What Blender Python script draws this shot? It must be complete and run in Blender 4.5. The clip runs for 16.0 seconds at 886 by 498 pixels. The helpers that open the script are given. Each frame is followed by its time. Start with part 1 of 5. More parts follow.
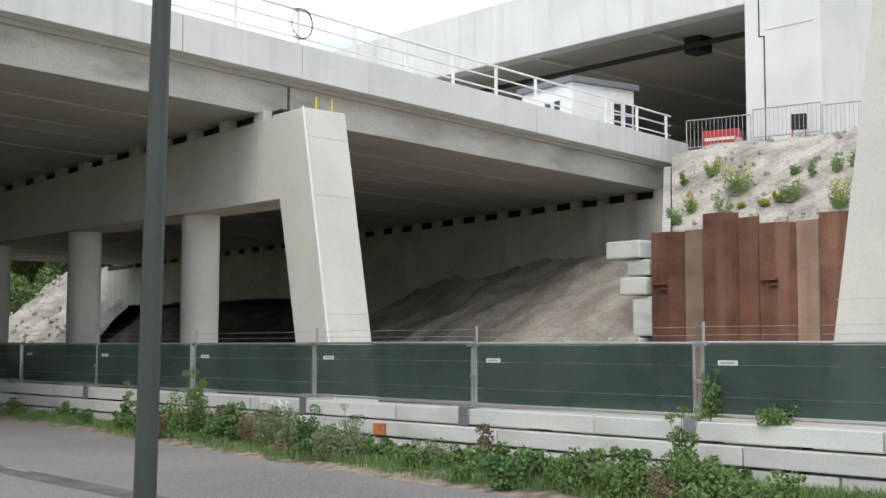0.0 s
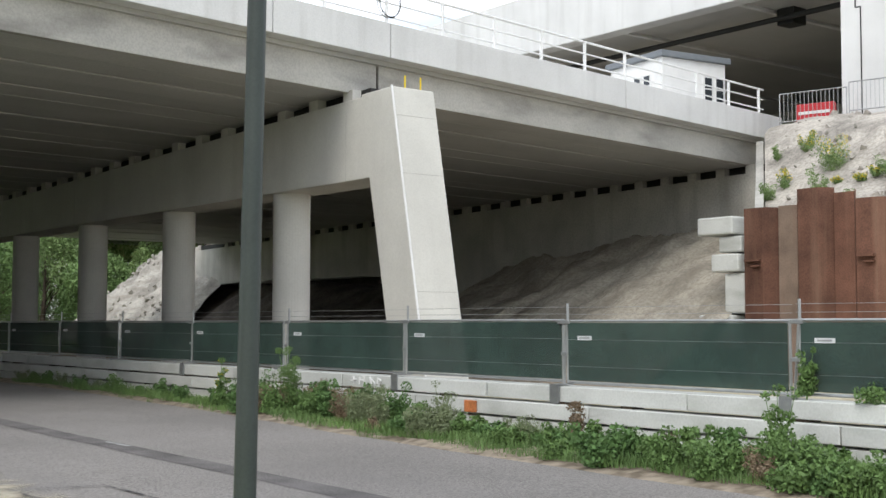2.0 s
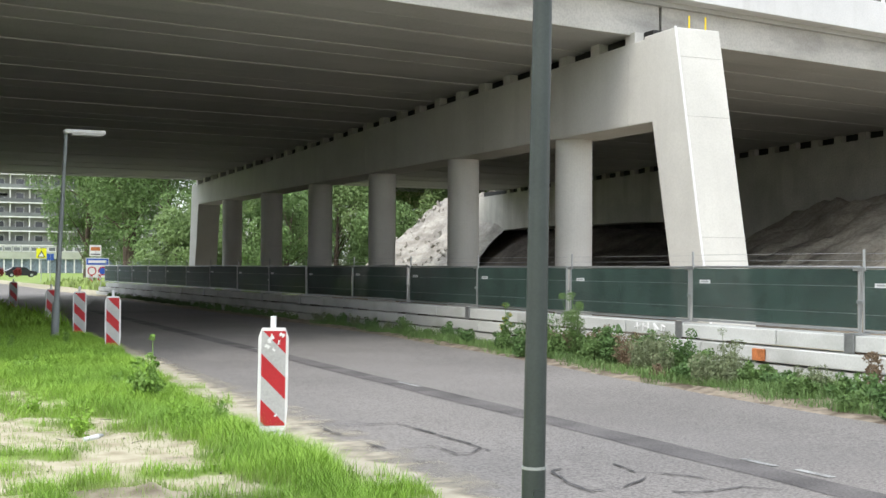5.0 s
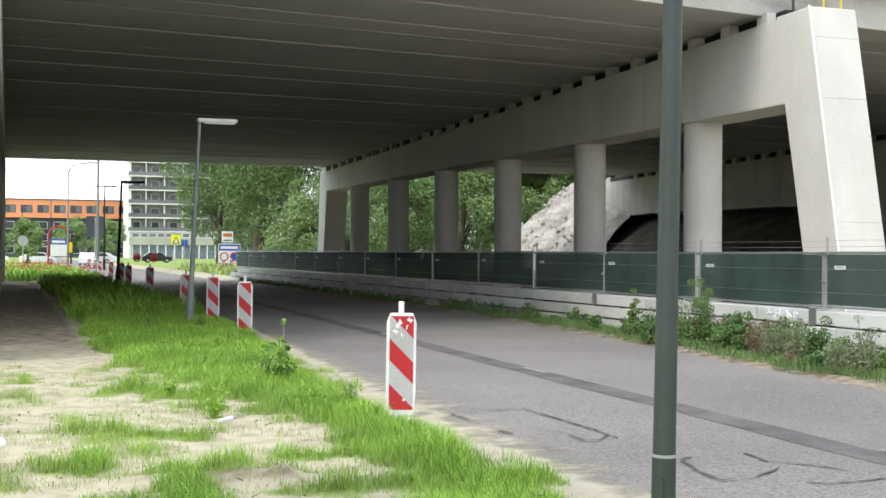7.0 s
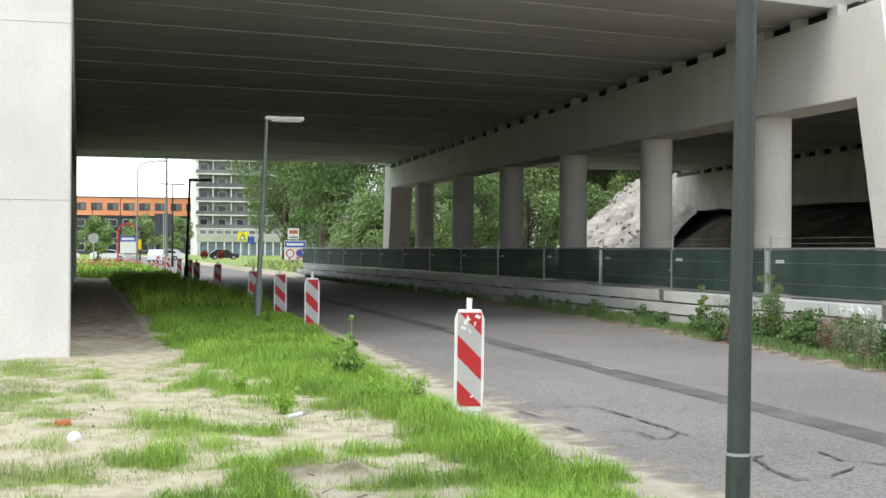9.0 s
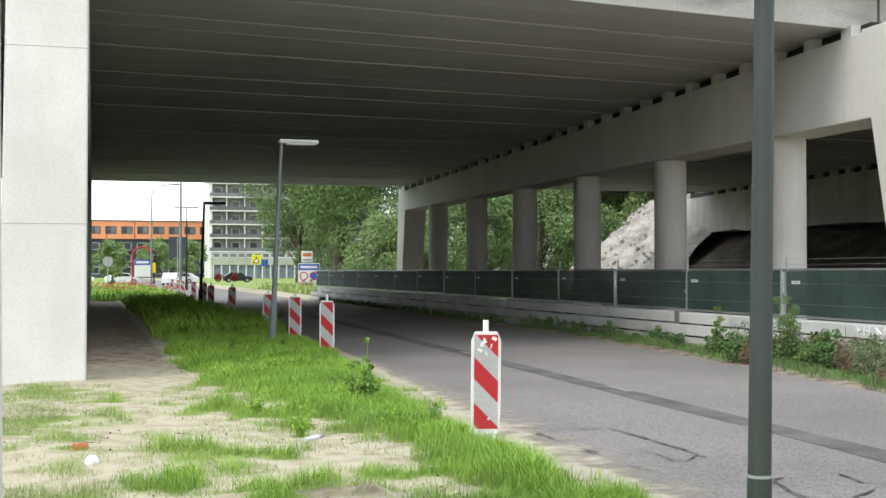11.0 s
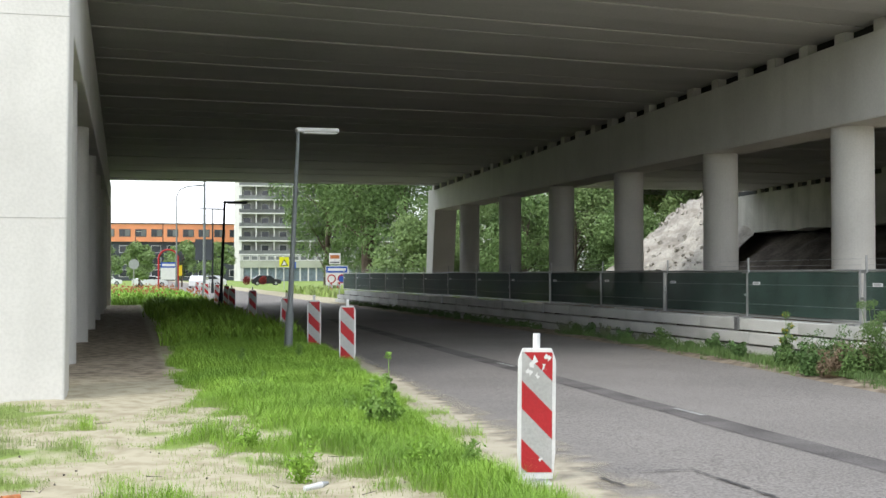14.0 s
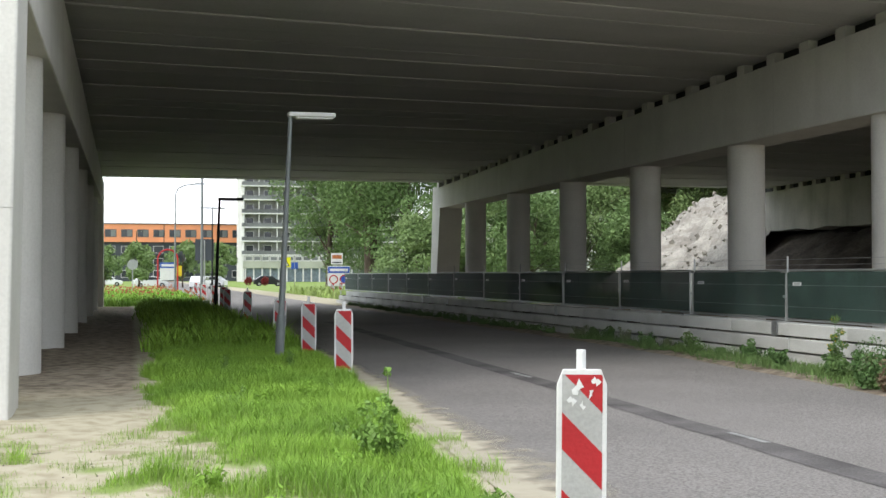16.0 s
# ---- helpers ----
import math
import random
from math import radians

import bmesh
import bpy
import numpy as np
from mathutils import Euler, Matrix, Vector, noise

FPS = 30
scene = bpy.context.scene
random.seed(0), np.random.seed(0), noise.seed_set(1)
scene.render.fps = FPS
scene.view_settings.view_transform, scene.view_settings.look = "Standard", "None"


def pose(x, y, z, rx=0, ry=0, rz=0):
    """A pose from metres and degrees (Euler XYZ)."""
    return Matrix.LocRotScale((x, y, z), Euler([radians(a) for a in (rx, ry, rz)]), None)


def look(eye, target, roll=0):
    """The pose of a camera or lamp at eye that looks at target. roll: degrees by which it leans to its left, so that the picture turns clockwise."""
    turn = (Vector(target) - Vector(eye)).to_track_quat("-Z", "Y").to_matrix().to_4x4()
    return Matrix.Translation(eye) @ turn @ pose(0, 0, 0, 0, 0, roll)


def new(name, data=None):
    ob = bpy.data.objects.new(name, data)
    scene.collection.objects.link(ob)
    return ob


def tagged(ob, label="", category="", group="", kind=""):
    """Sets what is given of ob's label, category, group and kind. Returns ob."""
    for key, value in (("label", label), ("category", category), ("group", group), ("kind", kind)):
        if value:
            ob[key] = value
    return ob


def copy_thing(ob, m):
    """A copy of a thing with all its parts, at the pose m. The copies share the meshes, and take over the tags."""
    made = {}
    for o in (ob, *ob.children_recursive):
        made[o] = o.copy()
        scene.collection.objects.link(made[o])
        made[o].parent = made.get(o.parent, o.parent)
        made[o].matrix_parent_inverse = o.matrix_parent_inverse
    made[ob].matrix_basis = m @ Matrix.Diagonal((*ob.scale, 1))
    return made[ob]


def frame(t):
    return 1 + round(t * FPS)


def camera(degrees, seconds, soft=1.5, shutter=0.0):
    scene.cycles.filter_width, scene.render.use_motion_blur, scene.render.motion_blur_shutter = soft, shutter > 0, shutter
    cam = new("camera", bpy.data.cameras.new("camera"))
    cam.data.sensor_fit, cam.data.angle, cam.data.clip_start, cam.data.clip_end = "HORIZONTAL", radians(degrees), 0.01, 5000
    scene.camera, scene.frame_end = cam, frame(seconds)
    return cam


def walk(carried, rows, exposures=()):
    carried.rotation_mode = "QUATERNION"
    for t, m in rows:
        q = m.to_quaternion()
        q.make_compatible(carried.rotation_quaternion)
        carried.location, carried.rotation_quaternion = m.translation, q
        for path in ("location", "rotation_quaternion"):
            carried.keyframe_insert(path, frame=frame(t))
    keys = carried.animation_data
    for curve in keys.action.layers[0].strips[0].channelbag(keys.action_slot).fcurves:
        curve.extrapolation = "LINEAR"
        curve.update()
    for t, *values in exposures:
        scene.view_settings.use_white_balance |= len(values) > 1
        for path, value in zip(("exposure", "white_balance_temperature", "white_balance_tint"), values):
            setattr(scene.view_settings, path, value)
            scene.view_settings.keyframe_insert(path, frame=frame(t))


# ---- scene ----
cam = camera(39.2, 16.0)
PATH = [
    (0, (0.142, -0.082, 1.600), (6.805, 7.335, 2.378), 0.09),
    (0.5, (0.133, -0.077, 1.600), (6.752, 7.381, 2.363), 0.30),
    (1, (0.125, -0.072, 1.600), (6.632, 7.486, 2.332), 0.21),
    (1.5, (0.116, -0.067, 1.600), (6.437, 7.653, 2.277), 0.10),
    (2, (0.108, -0.062, 1.600), (6.239, 7.815, 2.198), 0.06),
    (2.5, (0.099, -0.057, 1.600), (5.863, 8.098, 2.120), 0.27),
    (3, (0.091, -0.052, 1.600), (5.460, 8.374, 2.006), 0.18),
    (3.5, (0.082, -0.047, 1.600), (5.145, 8.571, 1.895), 0.21),
    (4, (0.079, -0.046, 1.600), (4.794, 8.770, 1.833), 0.11),
    (6.5, (0.064, -0.037, 1.600), (3.678, 9.287, 1.665), 0.58),
    (7, (0.061, -0.035, 1.600), (3.359, 9.405, 1.635), 0.32),
    (7.5, (0.058, -0.033, 1.600), (3.114, 9.488, 1.610), 0.31),
    (8, (0.048, -0.028, 1.600), (2.907, 9.555, 1.589), 0.48),
    (8.5, (0.038, -0.022, 1.600), (2.854, 9.573, 1.579), 0.34),
    (9, (0.029, -0.016, 1.600), (2.837, 9.581, 1.604), 0.22),
    (11.5, (0.000, 0.000, 1.600), (2.661, 9.638, 1.797), -0.03),
    (12, (0.041, 0.143, 1.597), (2.659, 9.792, 1.790), -0.05),
    (12.5, (0.190, 0.680, 1.590), (2.791, 10.334, 1.783), -0.03),
    (13, (0.355, 1.290, 1.584), (2.921, 10.953, 1.782), 0.00),
    (13.5, (0.500, 1.890, 1.580), (3.033, 11.562, 1.784), -0.02),
    (14, (0.640, 2.500, 1.580), (3.110, 12.188, 1.784), -0.06),
    (14.5, (0.775, 3.080, 1.580), (3.206, 12.778, 1.769), -0.04),
    (15, (0.900, 3.660, 1.575), (3.320, 13.362, 1.759), -0.02),
    (15.5, (1.030, 4.210, 1.570), (3.441, 13.913, 1.758), -0.05),
    (16, (1.150, 4.750, 1.560), (3.590, 14.446, 1.770), -0.05),
]
walk(cam, [(t, look(eye, target, roll)) for t, eye, target, roll in PATH], exposures=[(0, -0.36), (2.5, -0.18), (4.2, 0.15), (6.5, 0.18), (9, 0.06), (12, 0.03), (16, -0.02)])

# ---- sky and sun ----
world = bpy.data.worlds.new("overcast_sky")
scene.world = world
world.use_nodes = True
wn, wl = world.node_tree.nodes, world.node_tree.links
wn.clear()
w_out = wn.new("ShaderNodeOutputWorld")
w_bg = wn.new("ShaderNodeBackground")
w_sky = wn.new("ShaderNodeTexSky")
w_sky.sky_type = "NISHITA"
w_sky.sun_disc = False
w_sky.sun_elevation = radians(40.5)
w_sky.sun_rotation = radians(244)
w_tc = wn.new("ShaderNodeTexCoord")
w_map = wn.new("ShaderNodeMapping")
w_map.inputs["Scale"].default_value = (3.0, 3.0, 9.0)
w_noise = wn.new("ShaderNodeTexNoise")
w_noise.inputs["Scale"].default_value = 1.6
w_noise.inputs["Detail"].default_value = 6
w_ramp = wn.new("ShaderNodeValToRGB")
w_ramp.color_ramp.elements[0].position, w_ramp.color_ramp.elements[1].position = 0.30, 0.58
w_mix = wn.new("ShaderNodeMixRGB")
w_mix.inputs["Color2"].default_value = (10.8, 11.2, 11.9, 1)
wl.new(w_tc.outputs["Generated"], w_map.inputs["Vector"])
wl.new(w_map.outputs["Vector"], w_noise.inputs["Vector"])
wl.new(w_noise.outputs["Fac"], w_ramp.inputs["Fac"])
wl.new(w_ramp.outputs["Color"], w_mix.inputs["Fac"])
wl.new(w_sky.outputs["Color"], w_mix.inputs["Color1"])
wl.new(w_mix.outputs["Color"], w_bg.inputs["Color"])
w_bg.inputs["Strength"].default_value = 0.2
wl.new(w_bg.outputs["Background"], w_out.inputs["Surface"])

sun_data = bpy.data.lights.new("sun", "SUN")
sun_data.energy, sun_data.angle, sun_data.color = 1.6, radians(18), (1.0, 0.96, 0.9)
sun = new("sun", sun_data)
sun.matrix_world = look((-58, -28, 55), (0, 0, 0))


# ---- materials ----
def node_mat(name, base, rough=0.8, metal=0.0, var=0.12, scale=2.0, fine=40.0, bump=0.15, tint=None, streak=None, random_amount=0.0, island=False, spec=0.3):
    """A surface with two scales of colour change, optional streaks and fine relief."""
    m = bpy.data.materials.new(name)
    m.use_nodes = True
    n, l = m.node_tree.nodes, m.node_tree.links
    b = n["Principled BSDF"]
    b.inputs["Roughness"].default_value, b.inputs["Metallic"].default_value = rough, metal
    b.inputs["Specular IOR Level"].default_value = spec
    tc = n.new("ShaderNodeTexCoord")
    big, small = n.new("ShaderNodeTexNoise"), n.new("ShaderNodeTexNoise")
    big.inputs["Scale"].default_value, big.inputs["Detail"].default_value = scale, 5
    small.inputs["Scale"].default_value, small.inputs["Detail"].default_value = fine, 4
    l.new(tc.outputs["Object"], big.inputs["Vector"])
    l.new(tc.outputs["Object"], small.inputs["Vector"])
    ramp = n.new("ShaderNodeValToRGB")
    dark = tint or tuple(c * (1 - 2.2 * var) for c in base)
    ramp.color_ramp.elements[0].color = (*dark, 1)
    ramp.color_ramp.elements[1].color = (*base, 1)
    ramp.color_ramp.elements[0].position, ramp.color_ramp.elements[1].position = 0.3, 0.62
    l.new(big.outputs["Fac"], ramp.inputs["Fac"])
    grain = n.new("ShaderNodeMixRGB")
    grain.blend_type = "MULTIPLY"
    gr = n.new("ShaderNodeValToRGB")
    gr.color_ramp.elements[0].color = (*[1 - var * 1.4] * 3, 1)
    gr.color_ramp.elements[1].color = (1, 1, 1, 1)
    gr.color_ramp.elements[0].position, gr.color_ramp.elements[1].position = 0.35, 0.6
    l.new(small.outputs["Fac"], gr.inputs["Fac"])
    grain.inputs["Fac"].default_value = 1.0
    l.new(ramp.outputs["Color"], grain.inputs["Color1"])
    l.new(gr.outputs["Color"], grain.inputs["Color2"])
    col = grain.outputs["Color"]
    if streak:
        sm = n.new("ShaderNodeMapping")
        sm.inputs["Scale"].default_value = streak[0]
        sn = n.new("ShaderNodeTexNoise")
        sn.inputs["Scale"].default_value, sn.inputs["Detail"].default_value = 1.0, 4
        l.new(tc.outputs["Object"], sm.inputs["Vector"])
        l.new(sm.outputs["Vector"], sn.inputs["Vector"])
        sr = n.new("ShaderNodeValToRGB")
        sr.color_ramp.elements[0].position, sr.color_ramp.elements[1].position = 0.5, 0.75
        l.new(sn.outputs["Fac"], sr.inputs["Fac"])
        mul = n.new("ShaderNodeMath")
        mul.operation = "MULTIPLY"
        mul.inputs[1].default_value = streak[2]
        l.new(sr.outputs["Color"], mul.inputs[0])
        mx = n.new("ShaderNodeMixRGB")
        mx.inputs["Color2"].default_value = (*streak[1], 1)
        l.new(mul.outputs[0], mx.inputs["Fac"])
        l.new(col, mx.inputs["Color1"])
        col = mx.outputs["Color"]
    if random_amount:
        hv = n.new("ShaderNodeHueSaturation")
        if island:
            rnd = n.new("ShaderNodeNewGeometry").outputs["Random Per Island"]
        else:
            rnd = n.new("ShaderNodeObjectInfo").outputs["Random"]
        mr = n.new("ShaderNodeMapRange")
        mr.inputs["To Min"].default_value, mr.inputs["To Max"].default_value = 1 - random_amount, 1 + random_amount
        l.new(rnd, mr.inputs["Value"])
        l.new(mr.outputs["Result"], hv.inputs["Value"])
        l.new(col, hv.inputs["Color"])
        col = hv.outputs["Color"]
    l.new(col, b.inputs["Base Color"])
    if bump:
        bp = n.new("ShaderNodeBump")
        bp.inputs["Strength"].default_value, bp.inputs["Distance"].default_value = bump, 0.02
        l.new(small.outputs["Fac"], bp.inputs["Height"])
        l.new(bp.outputs["Normal"], b.inputs["Normal"])
    return m


M_CONC = node_mat("pale_concrete", (0.69, 0.69, 0.68), 0.85, var=0.06, scale=0.5, fine=30, streak=((2.0, 2.0, 0.12), (0.30, 0.29, 0.27), 0.3))
M_CONC_PIER = node_mat("pier_concrete", (0.61, 0.60, 0.555), 0.85, var=0.05, scale=0.7, fine=25, streak=((1.5, 1.5, 0.15), (0.40, 0.39, 0.36), 0.25))
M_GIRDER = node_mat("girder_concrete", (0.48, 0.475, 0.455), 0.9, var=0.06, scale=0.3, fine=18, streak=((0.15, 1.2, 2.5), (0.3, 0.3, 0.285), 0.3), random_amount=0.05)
# Stained girder concrete; its darker tone also paints the edge beam's shade.
M_FASCIA = node_mat("stained_shaded_girder_face", (0.52, 0.505, 0.465), 0.9, var=0.1, scale=0.5, fine=20, streak=((0.5, 0.5, 1.6), (0.2, 0.19, 0.175), 0.75))
M_BARRIER = node_mat("barrier_concrete", (0.58, 0.59, 0.56), 0.9, var=0.07, scale=1.1, fine=30, streak=((0.8, 0.8, 3), (0.27, 0.28, 0.24), 0.5), random_amount=0.09)
M_ASPHALT = node_mat("worn_asphalt", (0.295, 0.275, 0.255), 0.9, var=0.32, scale=0.3, fine=42, bump=1.0, tint=(0.235, 0.219, 0.203), streak=((1.1, 0.05, 1), (0.2, 0.188, 0.176), 0.4))
M_TAR = node_mat("tar_seal", (0.065, 0.062, 0.06), 0.6, var=0.1)
M_MARK = node_mat("worn_road_paint", (0.45, 0.45, 0.43), 0.8, var=0.25, scale=6)
M_SAND = node_mat("sand", (0.46, 0.40, 0.29), 0.95, var=0.15, scale=0.8, fine=14, bump=0.5)
M_STEEL = node_mat("galvanised_steel", (0.42, 0.43, 0.43), 0.45, 0.8, var=0.08, scale=4, fine=60, bump=0.05)
M_WHITE_STEEL = node_mat("white_painted_steel", (0.78, 0.78, 0.77), 0.45, var=0.04)
M_POLE = node_mat("green_grey_paint", (0.042, 0.052, 0.048), 0.36, 0.0, var=0.08, scale=3, fine=60, bump=0.05)
M_NET = node_mat("green_screen_mesh", (0.042, 0.077, 0.064), 0.75, var=0.14, scale=0.9, fine=160, bump=0.3, random_amount=0.12)
M_NET.node_tree.nodes["Principled BSDF"].inputs["Alpha"].default_value = 0.82
# Dark earth; on the abutment's back wall it paints the void's shade.
M_SOIL_AND_SHADE = node_mat("dark_soil_and_void_shade", (0.17, 0.145, 0.12), 0.95, var=0.3, scale=0.8, fine=8, bump=0.9)
M_HEAP = node_mat("pale_rubble", (0.5, 0.47, 0.415), 0.95, var=0.2, scale=0.9, fine=7, bump=0.9, streak=((0.5, 0.3, 2.2), (0.2, 0.175, 0.145), 0.75))
M_RUST = node_mat("rusted_steel", (0.2, 0.098, 0.066), 0.85, 0.1, var=0.2, scale=1.3, fine=30, bump=0.3, streak=((3, 3, 0.2), (0.26, 0.16, 0.11), 0.6), random_amount=0.22)
M_RUST_PALE = node_mat("pale_rusted_steel", (0.34, 0.25, 0.19), 0.85, 0.05, var=0.15, scale=1.3, fine=30, bump=0.3, streak=((3, 3, 0.2), (0.20, 0.10, 0.07), 0.5), random_amount=0.15)
M_FINE = node_mat("joint_line", (0.5, 0.49, 0.46), 0.9, var=0.1)
M_RED = node_mat("red_reflective", (0.45, 0.025, 0.03), 0.4, var=0.06)
M_WHITE = node_mat("white_reflective", (0.74, 0.74, 0.72), 0.45, var=0.05)
M_SILVER = node_mat("grey_reflective", (0.46, 0.46, 0.44), 0.4, var=0.08)
M_YELLOW = node_mat("yellow_paint", (0.75, 0.55, 0.03), 0.5, var=0.05)
M_ORANGE = node_mat("orange_paint", (0.62, 0.22, 0.08), 0.6, var=0.2, scale=9)
M_BLUE = node_mat("blue_sign", (0.04, 0.1, 0.42), 0.45, var=0.05)
# Black parts; the bearing gaps use it too, in place of shade.
M_BLACK = node_mat("black_rubber_and_gap_shade", (0.018, 0.018, 0.018), 0.6, var=0.1)
M_LABEL = node_mat("white_label", (0.7, 0.71, 0.72), 0.5, var=0.05)
M_BARK = node_mat("bark", (0.13, 0.10, 0.075), 0.95, var=0.25, scale=3, fine=18, bump=0.8)
M_BRICK_O = node_mat("orange_cladding", (0.80, 0.32, 0.16), 0.7, var=0.06, scale=0.2)
M_DARKFACE = node_mat("dark_grey_facade", (0.075, 0.085, 0.10), 0.7, var=0.12, scale=0.3)
M_TOWER = node_mat("tower_concrete", (0.70, 0.70, 0.68), 0.85, var=0.07, scale=0.3)
M_TOWER_D = node_mat("tower_recess", (0.33, 0.33, 0.32), 0.8, var=0.2, scale=0.4)
M_RAILGLASS = node_mat("balcony_panel", (0.17, 0.18, 0.18), 0.4, var=0.12, scale=0.5, random_amount=0.3)
M_PANE = node_mat("window_pane", (0.035, 0.042, 0.05), 0.12, var=0.2, scale=0.7, bump=0, spec=0.6)
M_LAMP = node_mat("lamp_diffuser", (0.72, 0.72, 0.70), 0.3, var=0.03)


def leaf_mat(name, a, b):
    m = node_mat(name, a, 0.65, var=0.15, scale=0.6, fine=12, bump=0.0, tint=b, random_amount=0.24, island=True)
    bs = m.node_tree.nodes["Principled BSDF"]
    bs.inputs["Subsurface Weight"].default_value = 0.0
    return m


M_LEAF = leaf_mat("tree_leaf", (0.19, 0.295, 0.105), (0.12, 0.2, 0.065))
M_LEAF2 = leaf_mat("pale_leaf", (0.24, 0.34, 0.13), (0.15, 0.235, 0.08))
M_WEED = leaf_mat("weed_leaf", (0.155, 0.255, 0.075), (0.085, 0.15, 0.045))
M_WEED_GREY = leaf_mat("grey_green_weed", (0.235, 0.275, 0.15), (0.13, 0.165, 0.08))
M_WEED_DARK = leaf_mat("dark_weed", (0.125, 0.225, 0.07), (0.075, 0.145, 0.045))
M_DRY = leaf_mat("dry_weed", (0.25, 0.18, 0.115), (0.15, 0.11, 0.07))
M_WEED_BRIGHT = leaf_mat("bright_weed", (0.22, 0.37, 0.075), (0.14, 0.25, 0.05))
M_GRASS = leaf_mat("grass_blade", (0.29, 0.48, 0.065), (0.18, 0.33, 0.045))
M_GRASS_DRY = leaf_mat("thin_grass", (0.33, 0.44, 0.12), (0.27, 0.335, 0.125))
M_FLOWER = node_mat("yellow_flower", (0.70, 0.55, 0.04), 0.7, var=0.1)
M_POPPY = node_mat("red_flower", (0.52, 0.20, 0.09), 0.7, var=0.25)


def ground_material():
    """Sand, bare soil and turf by place and by noise."""
    m = bpy.data.materials.new("verge_ground")
    m.use_nodes = True
    n, l = m.node_tree.nodes, m.node_tree.links
    b = n["Principled BSDF"]
    b.inputs["Roughness"].default_value = 0.97
    b.inputs["Specular IOR Level"].default_value = 0.1
    tc = n.new("ShaderNodeTexCoord")
    n1, n2, n3 = (n.new("ShaderNodeTexNoise") for _ in range(3))
    for k, (s, d) in zip((n1, n2, n3), ((0.55, 6), (4.5, 6), (45, 3))):
        k.inputs["Scale"].default_value, k.inputs["Detail"].default_value = s, d
        l.new(tc.outputs["Object"], k.inputs["Vector"])
    sand = n.new("ShaderNodeValToRGB")
    sand.color_ramp.elements[0].color, sand.color_ramp.elements[1].color = (0.35, 0.31, 0.215, 1), (0.47, 0.43, 0.315, 1)
    sand.color_ramp.elements[0].position, sand.color_ramp.elements[1].position = 0.34, 0.56
    l.new(n2.outputs["Fac"], sand.inputs["Fac"])
    turf = n.new("ShaderNodeValToRGB")
    turf.color_ramp.elements[0].color, turf.color_ramp.elements[1].color = (0.17, 0.25, 0.065, 1), (0.27, 0.36, 0.1, 1)
    l.new(n3.outputs["Fac"], turf.inputs["Fac"])
    att = n.new("ShaderNodeAttribute")
    att.attribute_name = "turf"
    add = n.new("ShaderNodeMath")
    add.operation = "ADD"
    sub = n.new("ShaderNodeMath")
    sub.operation = "MULTIPLY_ADD"
    sub.inputs[1].default_value, sub.inputs[2].default_value = 1.6, -0.8
    l.new(n1.outputs["Fac"], sub.inputs[0])
    l.new(sub.outputs[0], add.inputs[0])
    l.new(att.outputs["Fac"], add.inputs[1])
    cut = n.new("ShaderNodeValToRGB")
    cut.color_ramp.elements[0].position, cut.color_ramp.elements[1].position = 0.42, 0.62
    l.new(add.outputs[0], cut.inputs["Fac"])
    mx = n.new("ShaderNodeMixRGB")
    l.new(cut.outputs["Color"], mx.inputs["Fac"])
    l.new(sand.outputs["Color"], mx.inputs["Color1"])
    l.new(turf.outputs["Color"], mx.inputs["Color2"])
    soil = n.new("ShaderNodeAttribute")
    soil.attribute_name = "soil"
    mx2 = n.new("ShaderNodeMixRGB")
    earth = n.new("ShaderNodeValToRGB")
    earth.color_ramp.elements[0].color, earth.color_ramp.elements[1].color = (0.15, 0.12, 0.09, 1), (0.34, 0.285, 0.22, 1)
    earth.color_ramp.elements[0].position, earth.color_ramp.elements[1].position = 0.36, 0.62
    l.new(n2.outputs["Fac"], earth.inputs["Fac"])
    l.new(earth.outputs["Color"], mx2.inputs["Color2"])
    l.new(soil.outputs["Fac"], mx2.inputs["Fac"])
    l.new(mx.outputs["Color"], mx2.inputs["Color1"])
    l.new(mx2.outputs["Color"], b.inputs["Base Color"])
    bp = n.new("ShaderNodeBump")
    bp.inputs["Strength"].default_value, bp.inputs["Distance"].default_value = 0.5, 0.03
    l.new(n2.outputs["Fac"], bp.inputs["Height"])
    l.new(bp.outputs["Normal"], b.inputs["Normal"])
    return m


M_GROUND = ground_material()


# ---- mesh helpers ----
def link_mesh(name, bm, mat, parent=None, smooth=False):
    me = bpy.data.meshes.new(name)
    bm.normal_update()
    bm.to_mesh(me)
    bm.free()
    for mm in mat if isinstance(mat, (list, tuple)) else [mat]:
        me.materials.append(mm)
    if smooth:
        for p in me.polygons:
            p.use_smooth = True
    ob = new(name, me)
    if parent:
        ob.parent = parent
    return ob


def part(name, bm, mat, parent, label="", smooth=False):
    ob = link_mesh(name, bm, mat, parent, smooth)
    if label:
        ob["label"] = label
    return ob


def thing(name, label, category, group="", kind="", at=(0, 0, 0), rz=0.0):
    ob = new(name)
    ob.matrix_basis = pose(*at, 0, 0, rz)
    return tagged(ob, label, category, group, kind)


def box(bm, x0, x1, y0, y1, z0, z1, bevel=0.0):
    r = bmesh.ops.create_cube(bm, size=1, matrix=Matrix.Translation(((x0 + x1) / 2, (y0 + y1) / 2, (z0 + z1) / 2)) @ Matrix.Diagonal((x1 - x0, y1 - y0, z1 - z0, 1)))
    if bevel:
        es = {e for v in r["verts"] for e in v.link_edges}
        bmesh.ops.bevel(bm, geom=list(es), offset=bevel, segments=2, affect="EDGES", profile=0.5)
    return bm


def boxed(*a, **k):
    return box(bmesh.new(), *a, **k)


